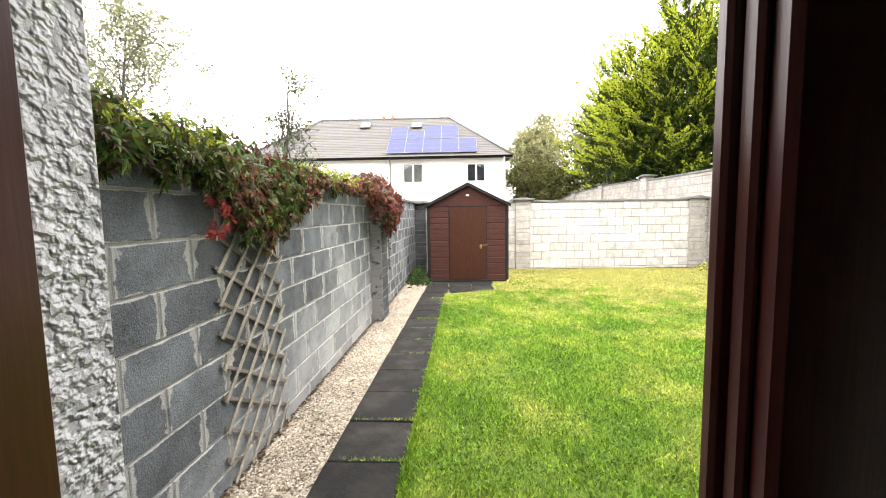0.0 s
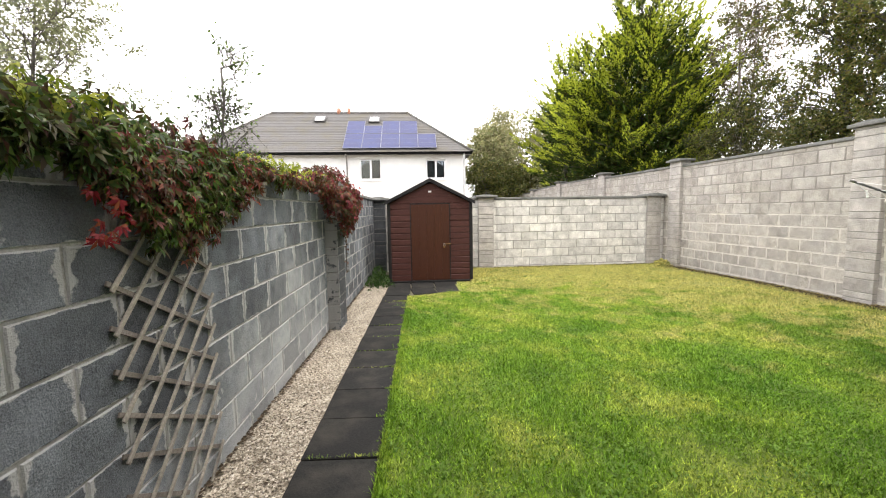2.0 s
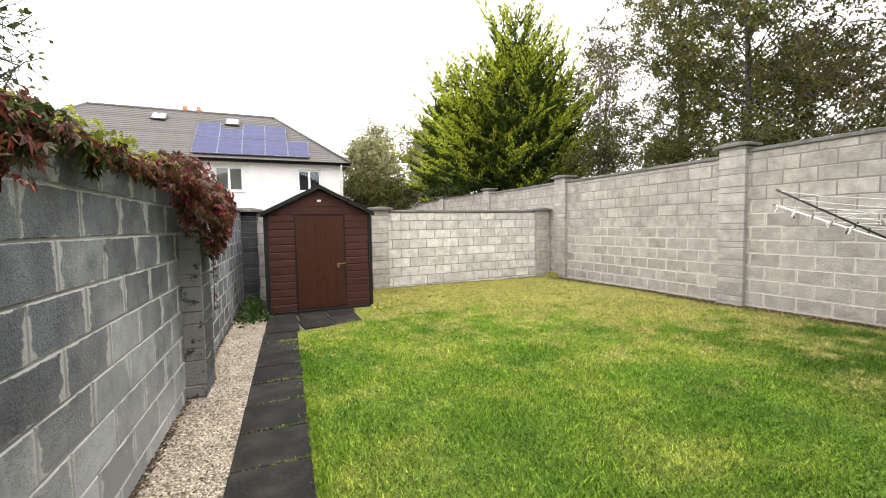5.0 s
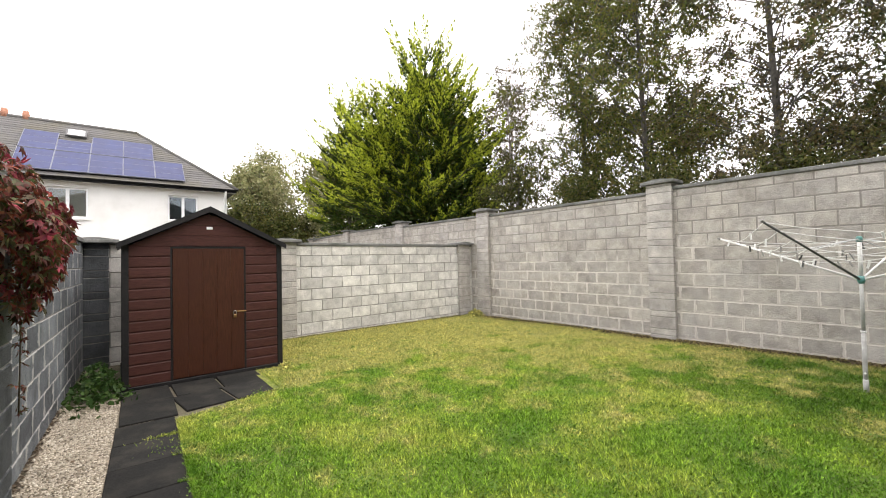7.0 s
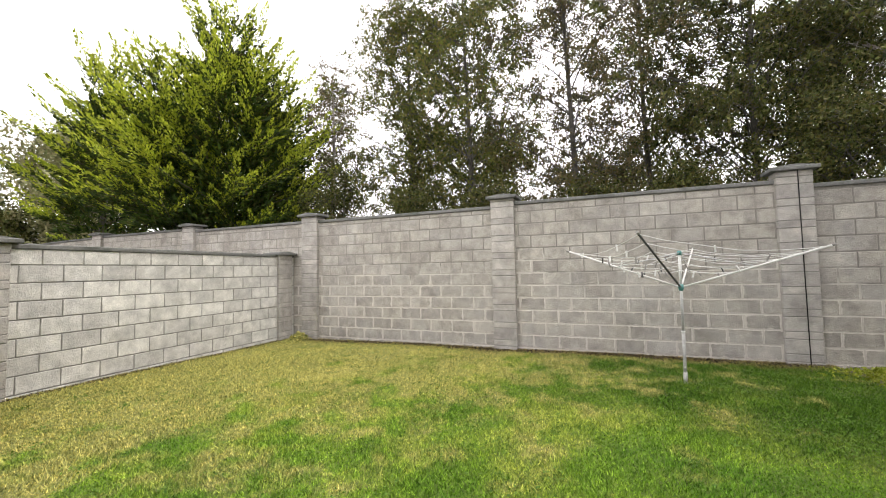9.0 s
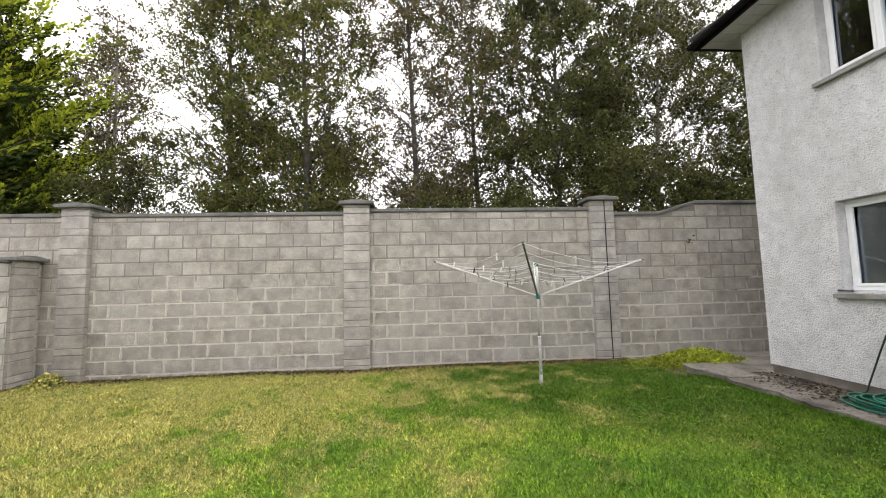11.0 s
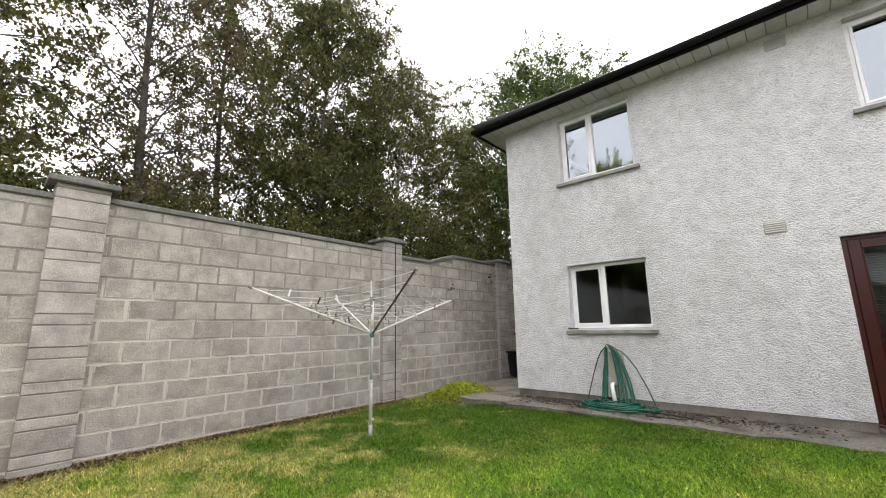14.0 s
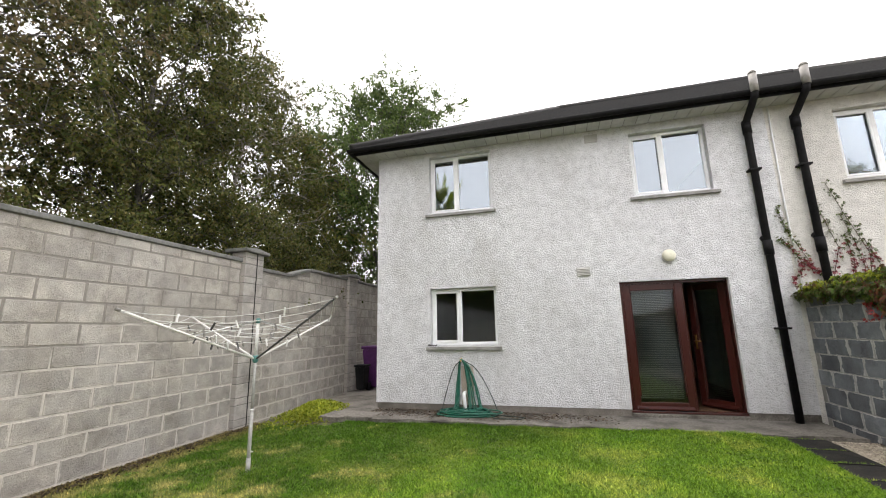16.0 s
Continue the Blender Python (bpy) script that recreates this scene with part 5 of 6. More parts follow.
def palmate(name, centres, size, mat, parent, out, hang=0.9, rng=RNG, label=""):
    """Five-fingered leaves that hang with their faces turned outward."""
    n = len(centres)
    tipd = unit(np.stack([rng.normal(0, 0.45, n), rng.normal(0, 0.55, n), -hang + rng.normal(0, 0.45, n)], -1) + 0.25 * np.asarray(out))
    nor = unit(np.asarray(out) + rng.normal(0, 0.55, (n, 3)) + np.array([0, 0, 0.45]))
    b = unit(np.cross(nor, tipd))
    nor = np.cross(tipd, b)
    s = rng.uniform(0.6, 1.25, (n, 1, 1)) * size
    v = centres[:, None] + s * (LEAFLETS[None, :, :1] * tipd[:, None] + LEAFLETS[None, :, 1:2] * b[:, None] + LEAFLETS[None, :, 2:] * nor[:, None])
    return raw(name, v.reshape(-1, 3), np.arange(20 * n).reshape(-1, 4), mat, parent, label)


def creeper():
    cr = thing("virginia_creeper", "virginia creeper hanging over the wall, green turning dark red", "climber")
    rng = np.random.default_rng(21)
    out = np.array([1.0, 0, 0.1])
    def mass(n, y0, y1, low, high, bulge, dens=None):
        y = rng.uniform(y0, y1, n)
        lo, hi = low(y), high(y)
        f = rng.beta(1.15, 1.0, n)
        z = lo + f * (hi - lo)
        front = left_x(y) + 0.03 + bulge * np.sin(np.pi * np.clip(f * 0.75 + 0.2, 0, 1)) * rng.uniform(0.35, 1.0, n)
        over = z > 1.74
        front = np.where(over, front - rng.uniform(0.0, 0.38, n), front)
        return np.stack([front, y, z], -1)
    def low(y):
        base = np.interp(y, [0.6, 1.3, 2.05, 2.2, 2.45, 2.75, 2.95, 3.2, 3.45, 3.7, 4.6, 5.0], [1.69, 1.66, 1.62, 1.50, 1.29, 1.26, 1.36, 1.48, 1.58, 1.68, 1.71, 1.72])
        return base + 0.05 * np.sin(23 * y) + 0.04 * np.sin(51 * y + 1)
    def high(y):
        return np.interp(y, [0.6, 1.5, 2.6, 3.6, 4.6, 5.1], [1.77, 1.86, 1.90, 1.82, 1.78, 1.77]) + 0.035 * np.sin(9 * y) + 0.03 * np.sin(31 * y)
    c = mass(8600, 0.62, 5.0, low, high, 0.13)
    c = c[rng.uniform(size=len(c)) < np.interp(c[:, 1], [0.7, 1.25, 1.6, 2.95, 3.5, 5.0], [0.30, 0.45, 1.0, 1.0, 0.34, 0.2])]
    red = np.interp(c[:, 1], [1.5, 2.3, 3.2, 4.2, 5.0], [0.12, 0.34, 0.42, 0.6, 0.7]) + 0.35 * (rng.uniform(size=len(c)) - 0.5) + 0.25 * np.sin(6 * c[:, 1]) * np.sin(9 * c[:, 2])
    k = red > 0.45
    palmate("foliage", c[~k], 0.051, M["creeper_green"], cr, out, rng=rng, label="green five-fingered leaves")
    palmate("foliage", c[k], 0.050, M["creeper_red"], cr, out, rng=rng, label="dark red five-fingered leaves")
    # clump over the pier
    def plow(y):
        return np.interp(y, [5.15, 5.5, 5.85, 6.25, 6.6], [1.62, 1.42, 1.08, 1.22, 1.55]) + 0.05 * np.sin(37 * y)
    def phigh(y):
        return np.interp(y, [5.0, 5.6, 6.2, 6.7], [1.78, 1.98, 2.02, 1.76]) + 0.03 * np.sin(29 * y)
    p = mass(2600, 5.05, 6.65, plow, phigh, 0.26)
    p[:, 0] += np.where((p[:, 1] > 5.6) & (p[:, 1] < 6.5), 0.10, 0)
    hotter = rng.uniform(size=len(p)) < np.interp(p[:, 1], [5.2, 5.9, 6.4], [0.06, 0.18, 0.5])
    palmate("foliage", p[~hotter], 0.050, M["creeper_red"], cr, out, rng=rng, label="dark red five-fingered leaves")
    palmate("foliage", p[hotter], 0.058, M["crimson"], cr, out, rng=rng, label="crimson five-fingered leaves")
    hot = np.concatenate([
        np.stack([left_x(2.15) + rng.uniform(0.06, 0.16, 26), rng.uniform(2.05, 2.25, 26), rng.uniform(1.34, 1.54, 26)], -1),
        np.stack([left_x(3.2) + rng.uniform(0.08, 0.16, 30), rng.uniform(2.6, 3.5, 30), rng.uniform(1.50, 1.74, 30)], -1),
        np.stack([left_x(6.9) + rng.uniform(0.02, 0.26, 200), 6.35 + 1.5 * rng.beta(1.0, 1.6, 200), rng.uniform(1.42, 1.84, 200)], -1)])
    palmate("foliage", hot, 0.042, M["scarlet"], cr, out, rng=rng, label="scarlet five-fingered leaves")
    # fresh pale shoots standing on the coping
    g = np.concatenate([np.stack([left_x(5.0) + rng.uniform(-0.25, 0.08, 330), rng.uniform(3.7, 6.1, 330), 1.76 + 0.16 * rng.beta(1, 1.6, 330)], -1),
                        np.stack([left_x(1.6) + rng.uniform(-0.2, 0.10, 420), rng.uniform(0.7, 2.3, 420), 1.78 + 0.12 * rng.beta(1, 1.4, 420)], -1)])
    palmate("foliage", g, 0.045, M["yellow_leaf"], cr, np.array([0.5, -0.4, 0.7]), rng=rng, label="pale yellow-green young leaves")
    bm = bmesh.new()
    r2 = random.Random(8)
    for k in range(60):
        y = r2.uniform(0.7, 6.5)
        x = left_x(y) + 0.02
        pts = [(x, y, 1.74)]
        ln = r2.uniform(0.3, 0.9) * max(0.05, 1.74 - float(low(y)) if y < 5 else 1.74 - float(plow(y)))
        for j in range(1, 5):
            pts.append((x + 0.02 + 0.025 * j, y + r2.uniform(-0.04, 0.04) * j, 1.74 - ln * j / 4))
        tube(pts, 0.003, 4, bm)
    part("stem_work", bm, M["twig"], cr)
    # thin trailing strand down the pier
    bm = tube([(left_x(6.1) + 0.20, 6.12, 1.4), (left_x(6.1) + 0.205, 6.14, 1.0), (left_x(6.1) + 0.20, 6.13, 0.6)], 0.004, 5)
    part("stem_work", bm, M["twig"], cr)
    s = np.stack([left_x(6.1) + rng.uniform(0.19, 0.23, 40), rng.uniform(6.08, 6.18, 40), rng.uniform(0.62, 1.4, 40)], -1)
    palmate("foliage", s, 0.03, M["creeper_red"], cr, out, rng=rng)
    # climbing strands on the joined house
    ho = thing("climbing_creeper", "thin creeper strands climbing the pebbledash by the pipes", "climber")
    bm = bmesh.new()
    cs = []
    for pts in ([(-1.45, 1.9), (-1.7, 2.25), (-1.5, 2.7), (-1.42, 3.1)], [(-1.95, 1.9), (-2.1, 2.4), (-1.95, 3.0), (-1.85, 3.7)], [(-2.4, 1.8), (-2.45, 2.3), (-2.25, 2.9), (-2.1, 3.4)], [(-2.2, 1.8), (-2.25, 2.2), (-2.2, 2.6)], [(-2.3, 1.75), (-2.36, 2.1), (-2.3, 2.5), (-2.2, 2.9)], [(-2.5, 1.75), (-2.55, 2.1), (-2.42, 2.5)], [(-1.8, 2.05), (-1.62, 2.2), (-1.5, 2.45), (-1.4, 2.6)]):
        q = [Vector((x, HY + 0.012, z)) for x, z in pts]
        tube(q, 0.004, 5, bm)
        for a, b2 in zip(q, q[1:]):
            for t in np.linspace(0, 1, 26):
                v = a.lerp(b2, t)
                cs.append((v.x + rng.normal(0, 0.025), HY + 0.02 + rng.uniform(0, 0.03), v.z + rng.normal(0, 0.02)))
    part("stem_work", bm, M["twig"], ho)
    cs = np.array(cs)
    pick = cs[:, 2] + rng.normal(0, 0.2, len(cs)) < 2.3
    palmate("foliage", cs[pick], 0.044, M["crimson"], ho, np.array([0, 1.0, 0.1]), rng=rng, label="crimson five-fingered leaves")
    palmate("foliage", cs[~pick], 0.040, M["creeper_green"], ho, np.array([0, 1.0, 0.1]), rng=rng, label="green five-fingered leaves")
    # clump on the wall end by the house
    e = np.stack([left_x(1.0) + rng.uniform(-0.3, 0.10, 150), rng.uniform(0.66, 1.6, 150), rng.uniform(1.70, 1.86, 150)], -1)
    palmate("foliage", e, 0.05, M["creeper_red"], cr, out, rng=rng)


creeper()


# ==== trees
def sticks(a, b, ra, rb):
    """Three-sided tapering twigs from a to b."""
    n = len(a)
    d = unit(b - a)
    side = unit(np.cross(d, np.array([0.31, 0.62, 0.72])))
    up = np.cross(d, side)
    v = []
    for end, r in ((a, ra), (b, rb)):
        for k in range(3):
            q = 2 * math.pi * k / 3
            v.append(end + r * (math.cos(q) * side + math.sin(q) * up))
    v = np.stack(v, 1).reshape(-1, 3)
    f = np.array([(0, 1, 4, 3), (1, 2, 5, 4), (2, 0, 3, 5)])
    return v, (f[None] + 6 * np.arange(n)[:, None, None]).reshape(-1, 4)


def tree(label, x, y, height, radius, low, limbs, per, leaf, mat, seed, bark=None, size=0.045, droop=0.5, lean=(0, 0), girth=0.11, spread=0.24, name="tree", z0=-0.15):
    """Trunk, limbs, boughs and twigs, with the leaves strung along the twigs so that the crown breaks into sprays."""
    near = name == "tree" and y < 13
    if near:
        per, size, radius, limbs, spread = int(per * 2.2), size * 0.86, radius * 1.3, int(limbs * 1.1), spread * 0.9
    rng = np.random.default_rng(seed)
    t = thing(name, label, "tree", at=(x, y, z0))
    pts = [(lean[0] * s * height + 0.12 * math.sin(5 * s + seed), lean[1] * s * height + 0.12 * math.cos(4 * s + seed), s * height * 0.97) for s in np.linspace(0, 1, 10)]
    part("trunk", tube(pts, [girth * (1 - 0.93 * s) + 0.008 for s in np.linspace(0, 1, 10)], 9), bark or M["bark"], t)
    P = np.array(pts)
    prof = lambda f: math.sin(math.pi * min(1, 0.18 + 0.82 * f)) ** 0.6
    bm = bmesh.new()
    starts, aims, lens = [], [], []
    reach = min(0.55 + 0.25 * radius, 0.6 * radius)
    for k in range(limbs):
        f = (k + rng.uniform()) / limbs
        h = low + f * (height * 0.98 - low)
        base = np.array([np.interp(h, P[:, 2], P[:, i]) for i in range(3)])
        a = k * 2.39996 + rng.normal(0, 0.4)
        ln = radius * prof(f) * rng.uniform(0.6, 1.2)
        d = np.array([math.cos(a), math.sin(a), rng.uniform(0.5, 1.5)])
        d /= np.linalg.norm(d)
        sag = droop * ln * rng.uniform(0.15, 0.6)
        line = [base + d * ln * s + np.array([0, 0, -sag * s * s]) + rng.normal(0, 0.04, 3) * s for s in np.linspace(0, 1, 5)]
        tube(line, [0.2 * girth * (1 - f * 0.6) * (1 - 0.85 * s) + 0.004 for s in np.linspace(0, 1, 5)], 5, bm, caps=False)
        for j in range(7):
            s = rng.uniform(0.22, 1.0) if j else 0.97
            o = np.array([np.interp(s * 4, range(5), [q[i] for q in line]) for i in range(3)])
            w = rng.normal(size=3) * [1, 1, 0.5] + 0.7 * d
            w = w / np.linalg.norm(w) * rng.uniform(0.35, 0.85) * reach
            mid = o + 0.5 * w + np.array([0, 0, 0.05])
            e = o + w + np.array([0, 0, -droop * rng.uniform(0.1, 0.45) * reach])
            tw = min(1.0, girth * 12)
            tube([o, mid, e], [0.008 * tw, 0.006 * tw, 0.003 * tw], 4, bm, caps=False)
            for q in (0.25, 0.45, 0.65, 0.85, 1.0):
                q = min(1.0, q + rng.uniform(-0.08, 0.08))
                starts.append(o * (1 - q) ** 2 + mid * 2 * q * (1 - q) + e * q * q)
                aims.append(w / np.linalg.norm(w) * 0.5)
                lens.append(spread * rng.uniform(0.9, 2.2))
    part("limb_work", bm, bark or M["bark"], t)
    starts, aims, lens = np.array(starts), np.array(aims), np.array(lens)[:, None]
    aims = unit(aims + rng.normal(0, 0.6, aims.shape) + [0, 0, 0.25 - 0.9 * droop]) * lens
    if near or name == "sapling":
        v, f = sticks(starts, starts + aims, 0.0032, 0.0016)
        raw("twig_work", v, f, bark or M["bark"], t)
    n = max(3, round(3 * per * 0.88 * 6 / 35))
    g = np.repeat(np.arange(len(starts)), n)
    g = g[rng.uniform(size=len(g)) < np.repeat(rng.beta(1.6, 0.7, len(starts)), n) + 0.12]
    c = starts[g] + aims[g] * rng.uniform(0.1, 1.1, (len(g), 1)) + rng.normal(0, 1, (len(g), 3)) * spread * 0.22
    u, v = leaf_axes(len(c), size, 0.58, droop, rng=rng)
    v, f = quads(c, u, v)
    raw("crown", v, f, mat, t)
    return t


def conifer(x, y, stems, seed, label):
    """Upswept boughs that end in tapering plumes of small scale sprays; stems: (foot, top, height, reach)."""
    t = thing("conifer", label, "tree", at=(x, y, -0.2))
    rng = np.random.default_rng(seed)
    wall = right_x(y) + 0.45 - x
    inner_v, outer_v = [], []
    bm = bmesh.new()
    def sprays(c, u, ln, wide):
        side = unit(np.cross(u, rng.normal(size=u.shape))) * ln * wide
        return np.stack([c, c + 0.45 * ln * u + side, c + ln * u, c + 0.45 * ln * u - side], 1)
    for b, e, hh, rad in stems:
        pts = [Vector((b[0] + (e[0] - b[0]) * s, b[1] + (e[1] - b[1]) * s, hh * s)) for s in np.linspace(0, 1, 8)]
        tube(pts, [0.16 * (1 - 0.92 * s) for s in np.linspace(0, 1, 8)], 8, bm)
        n = int(42 * rad)
        for k in range(n):
            f = (k + rng.uniform()) / n
            h = 0.6 + f * (hh - 0.7)
            o = np.array([b[0] + (e[0] - b[0]) * h / hh, b[1] + (e[1] - b[1]) * h / hh, h])
            a = k * 2.39996 + rng.normal(0, 0.3)
            r = rad * (1 - f ** 2.0) ** 0.8 * rng.uniform(0.62, 1.25) + 0.2
            up = 0.08 + 0.5 * f
            d = np.array([math.cos(a), math.sin(a), 0])
            line = np.array([o + d * r * s + np.array([0, 0, up * r * (0.15 * s + 0.6 * s * s) + (0.55 * s if f > 0.88 else 0)]) for s in np.linspace(0, 1, 9)])
            if line[:, 0].min() < wall and line[-1, 2] < 3.4:
                continue
            tube([tuple(q) for q in line[::2]], [0.025 * (1 - 0.8 * s) for s in np.linspace(0, 1, 5)], 4, bm, caps=False)
            bough = unit(line[-1] - line[5])
            across = unit(np.cross(bough, [0, 0, 1.0]))
            m = 3 + int(1.5 * r)
            for j in range(m):
                q = 1.0 if j == 0 else rng.uniform(0.34, 0.97)
                root = np.array([np.interp(q * 8, range(9), line[:, i]) for i in range(3)])
                swing = 0 if j == 0 else (1 if j % 2 else -1) * rng.uniform(0.3, 0.9)
                axis = unit(bough + across * swing + np.array([0, 0, rng.uniform(-0.2, 0.2)]))
                size = rng.uniform(0.7, 1.2) * (1.0 if j == 0 else 1.1 - 0.45 * q)
                w = 130
                s = rng.uniform(-0.1, 1, w)
                ring = unit(np.cross(axis, rng.normal(size=(w, 3))))
                girth = np.interp(s, [-0.1, 0.3, 0.75, 1.0], [0.06, 0.12, 0.065, 0.006])
                c = root + axis * size * s[:, None] + np.outer(np.maximum(s, 0) ** 2, [0, 0, 0.26 * size]) + ring * girth[:, None] * rng.uniform(0.5, 1, (w, 1))
                u = unit(axis + ring * 0.5 + np.outer(s, [0, 0, 0.5]) + rng.normal(0, 0.10, (w, 3)))
                quad = sprays(c, u, rng.uniform(0.065, 0.125, (w, 1)), 0.24)
                # golden growth at the plume ends; lit upper sides and shaded foot coloured in
                tip_or_lit = 0.6 * q + 0.5 * s + 0.35 * ring[:, 2] + rng.normal(0, 0.10, w) > (0.64 if f > 0.32 else 0.94)
                outer_v.append(quad[tip_or_lit]); inner_v.append(quad[~tip_or_lit])
        # close-packed sprays about the stem, the crown's inner shade in their dark colour
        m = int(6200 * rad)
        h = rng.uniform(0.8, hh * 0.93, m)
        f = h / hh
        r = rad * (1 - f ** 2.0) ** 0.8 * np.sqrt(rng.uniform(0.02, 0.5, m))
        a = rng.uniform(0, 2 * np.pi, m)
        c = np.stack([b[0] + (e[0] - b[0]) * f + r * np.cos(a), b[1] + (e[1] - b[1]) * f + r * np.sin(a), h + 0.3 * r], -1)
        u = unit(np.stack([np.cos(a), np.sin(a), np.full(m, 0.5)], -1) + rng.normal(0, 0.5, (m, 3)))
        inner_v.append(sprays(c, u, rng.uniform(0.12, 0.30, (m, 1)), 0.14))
    part("trunk", bm, M["bark"], t)
    clear = lambda q: q[(q[:, :, 2].min(1) > 2.95) | (q[:, :, 0].min(1) > wall)]
    for vs, mat, lab in ((inner_v, M["conifer_in"], "dark green inner and shaded sprays"), (outer_v, M["conifer_out"], "golden green spray tips and lit upper sides")):
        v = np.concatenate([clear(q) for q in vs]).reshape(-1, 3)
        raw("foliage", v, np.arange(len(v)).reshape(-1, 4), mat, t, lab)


conifer(8.6, 15.9, [((0, 0), (-0.1, 0.0), 9.1, 3.0), ((0.9, -0.5), (1.0, -0.6), 7.6, 2.0), ((-0.7, 0.7), (-1.5, 1.3), 7.2, 2.2)], 5, "tall golden-green cypress with upswept feathery sprays behind the wall")
conifer(7.6, 21.1, [((0, 0), (0.0, 0.0), 8.4, 1.9)], 6, "bushy golden cypress with bright tips behind the taller one")
B, BB, D = M["birch"], M["birch_brown"], M["dark_leaf"]
tree("slim birch with pale bark and sparse brown leaves behind the wall", 9.9, 12.9, 8.4, 0.8, 2.5, 26, 7, 0.05, BB, 31, M["birch_bark"], 0.04, 0.3, girth=0.07, spread=0.16)
tree("olive-leaved birch behind the tall garden wall", 10.9, 10.6, 9.8, 2.0, 1.8, 66, 22, 0.05, B, 32, girth=0.12)
tree("olive-leaved birch behind the tall garden wall", 10.4, 8.4, 10.6, 2.4, 1.8, 66, 28, 0.05, B, 33, girth=0.11)
tree("birch with thinning brown leaves and a dark trunk", 10.4, 5.5, 11.6, 2.15, 2.2, 58, 20, 0.05, BB, 34, girth=0.10, droop=0.7)
tree("olive-leaved birch behind the tall garden wall", 11.6, 3.6, 10.8, 2.0, 2.2, 52, 14, 0.05, BB, 35, girth=0.10)
tree("dense dark-leaved willow hanging over the wall", 10.3, 1.5, 10.2, 2.7, 1.8, 90, 33, 0.05, D, 36, girth=0.09, droop=0.9)
tree("dense dark-leaved willow hanging over the wall", 10.9, -1.6, 9.6, 2.6, 1.8, 80, 25, 0.05, D, 37, M["birch_bark"], girth=0.11, droop=0.9)
tree("olive-leaved birch with drooping twigs", 10.6, -4.2, 8.6, 1.9, 1.8, 54, 24, 0.05, B, 38, girth=0.10, droop=0.9)
tree("leafy green ash tree beyond the side of the house", 8.5, -6.6, 10.9, 3.6, 2.0, 92, 28, 0.06, M["ash"], 39, girth=0.17, size=0.06, spread=0.3)
tree("leafy green ash tree beyond the side of the house", 11.5, -7.5, 8.0, 2.4, 1.0, 60, 16, 0.06, D, 40, girth=0.15, size=0.06, spread=0.3)
tree("tall dark tree far behind the birches", 14.5, -1.2, 8.8, 2.7, 1.0, 60, 18, 0.06, D, 42, girth=0.16, size=0.06, spread=0.35)
tree("birch with thinning brown leaves far behind the wall", 11.6, 14.3, 8.2, 1.9, 1.2, 50, 14, 0.05, BB, 55, M["birch_bark"], girth=0.09, size=0.045, spread=0.26)
tree("tall dark tree far behind the birches", 14.0, 9.0, 6.4, 2.8, 1.0, 46, 12, 0.06, D, 41, girth=0.16, size=0.06, spread=0.35)
tree("tall dark tree far behind the birches", 14.5, 4.6, 4.8, 2.2, 1.0, 40, 10, 0.06, D, 51, girth=0.16, size=0.06, spread=0.35)
tree("broad olive tree in the gardens beyond", 5.9, 31.0, 7.2, 3.4, 0.8, 80, 26, 0.06, M["far_leaf"], 52, girth=0.15, size=0.085, spread=0.35)
tree("broad olive tree in the gardens beyond", 9.0, 26.5, 7.6, 3.0, 0.8, 80, 26, 0.06, M["far_leaf"], 53, girth=0.15, size=0.08, spread=0.35)
tree("dark green bush beside the far house", 6.2, 26.5, 3.9, 2.0, 0.4, 60, 22, 0.06, D, 54, girth=0.10, size=0.07, spread=0.3)
tree("pale olive tree in the gardens beyond", 7.0, 33.0, 9.0, 3.0, 1.0, 60, 14, 0.06, M["far_leaf"], 43, girth=0.15, size=0.08, spread=0.4)
tree("pale olive tree in the gardens beyond", 10.5, 29.0, 8.5, 2.8, 1.0, 60, 14, 0.06, M["far_leaf"], 44, girth=0.15, size=0.08, spread=0.4)
tree("dark green bush beside the far house", 4.6, 27.0, 4.6, 1.8, 0.4, 50, 16, 0.06, D, 45, girth=0.10, size=0.07, spread=0.3)
tree("thin pale grey-leaved tree in the garden next door", -8.6, 10.5, 6.6, 1.7, 2.2, 40, 9, 0.05, M["thin_leaf"], 46, girth=0.09, size=0.05, spread=0.22)
for x, y, h, seed in ((-1.95, 4.02, 2.85, 47), (-1.99, 4.22, 2.55, 48)):
    tree("young sapling with sparse small leaves rising above the creeper", x, y, h, 0.34, 1.75, 7, 1, 0.03, M["ash"], seed, girth=0.009, size=0.017, spread=0.10, droop=0.2, name="sapling")
for k, (x, y, h, r) in enumerate(((8.6, 3.2, 3.3, 1.0), (8.7, 5.0, 3.1, 0.9), (8.6, 7.2, 3.2, 1.0), (8.9, 9.4, 3.4, 1.1), (8.5, 0.9, 4.3, 1.4), (8.5, -1.4, 3.6, 1.3), (9.4, 12.0, 4.6, 1.5), (8.8, -3.6, 4.0, 1.3))):
    tree("dark green bush behind the tall wall", x, y, h, r, 0.8, 46, 26, 0.05, D, 60 + k, girth=0.05, size=0.032, spread=0.2, name="bush")


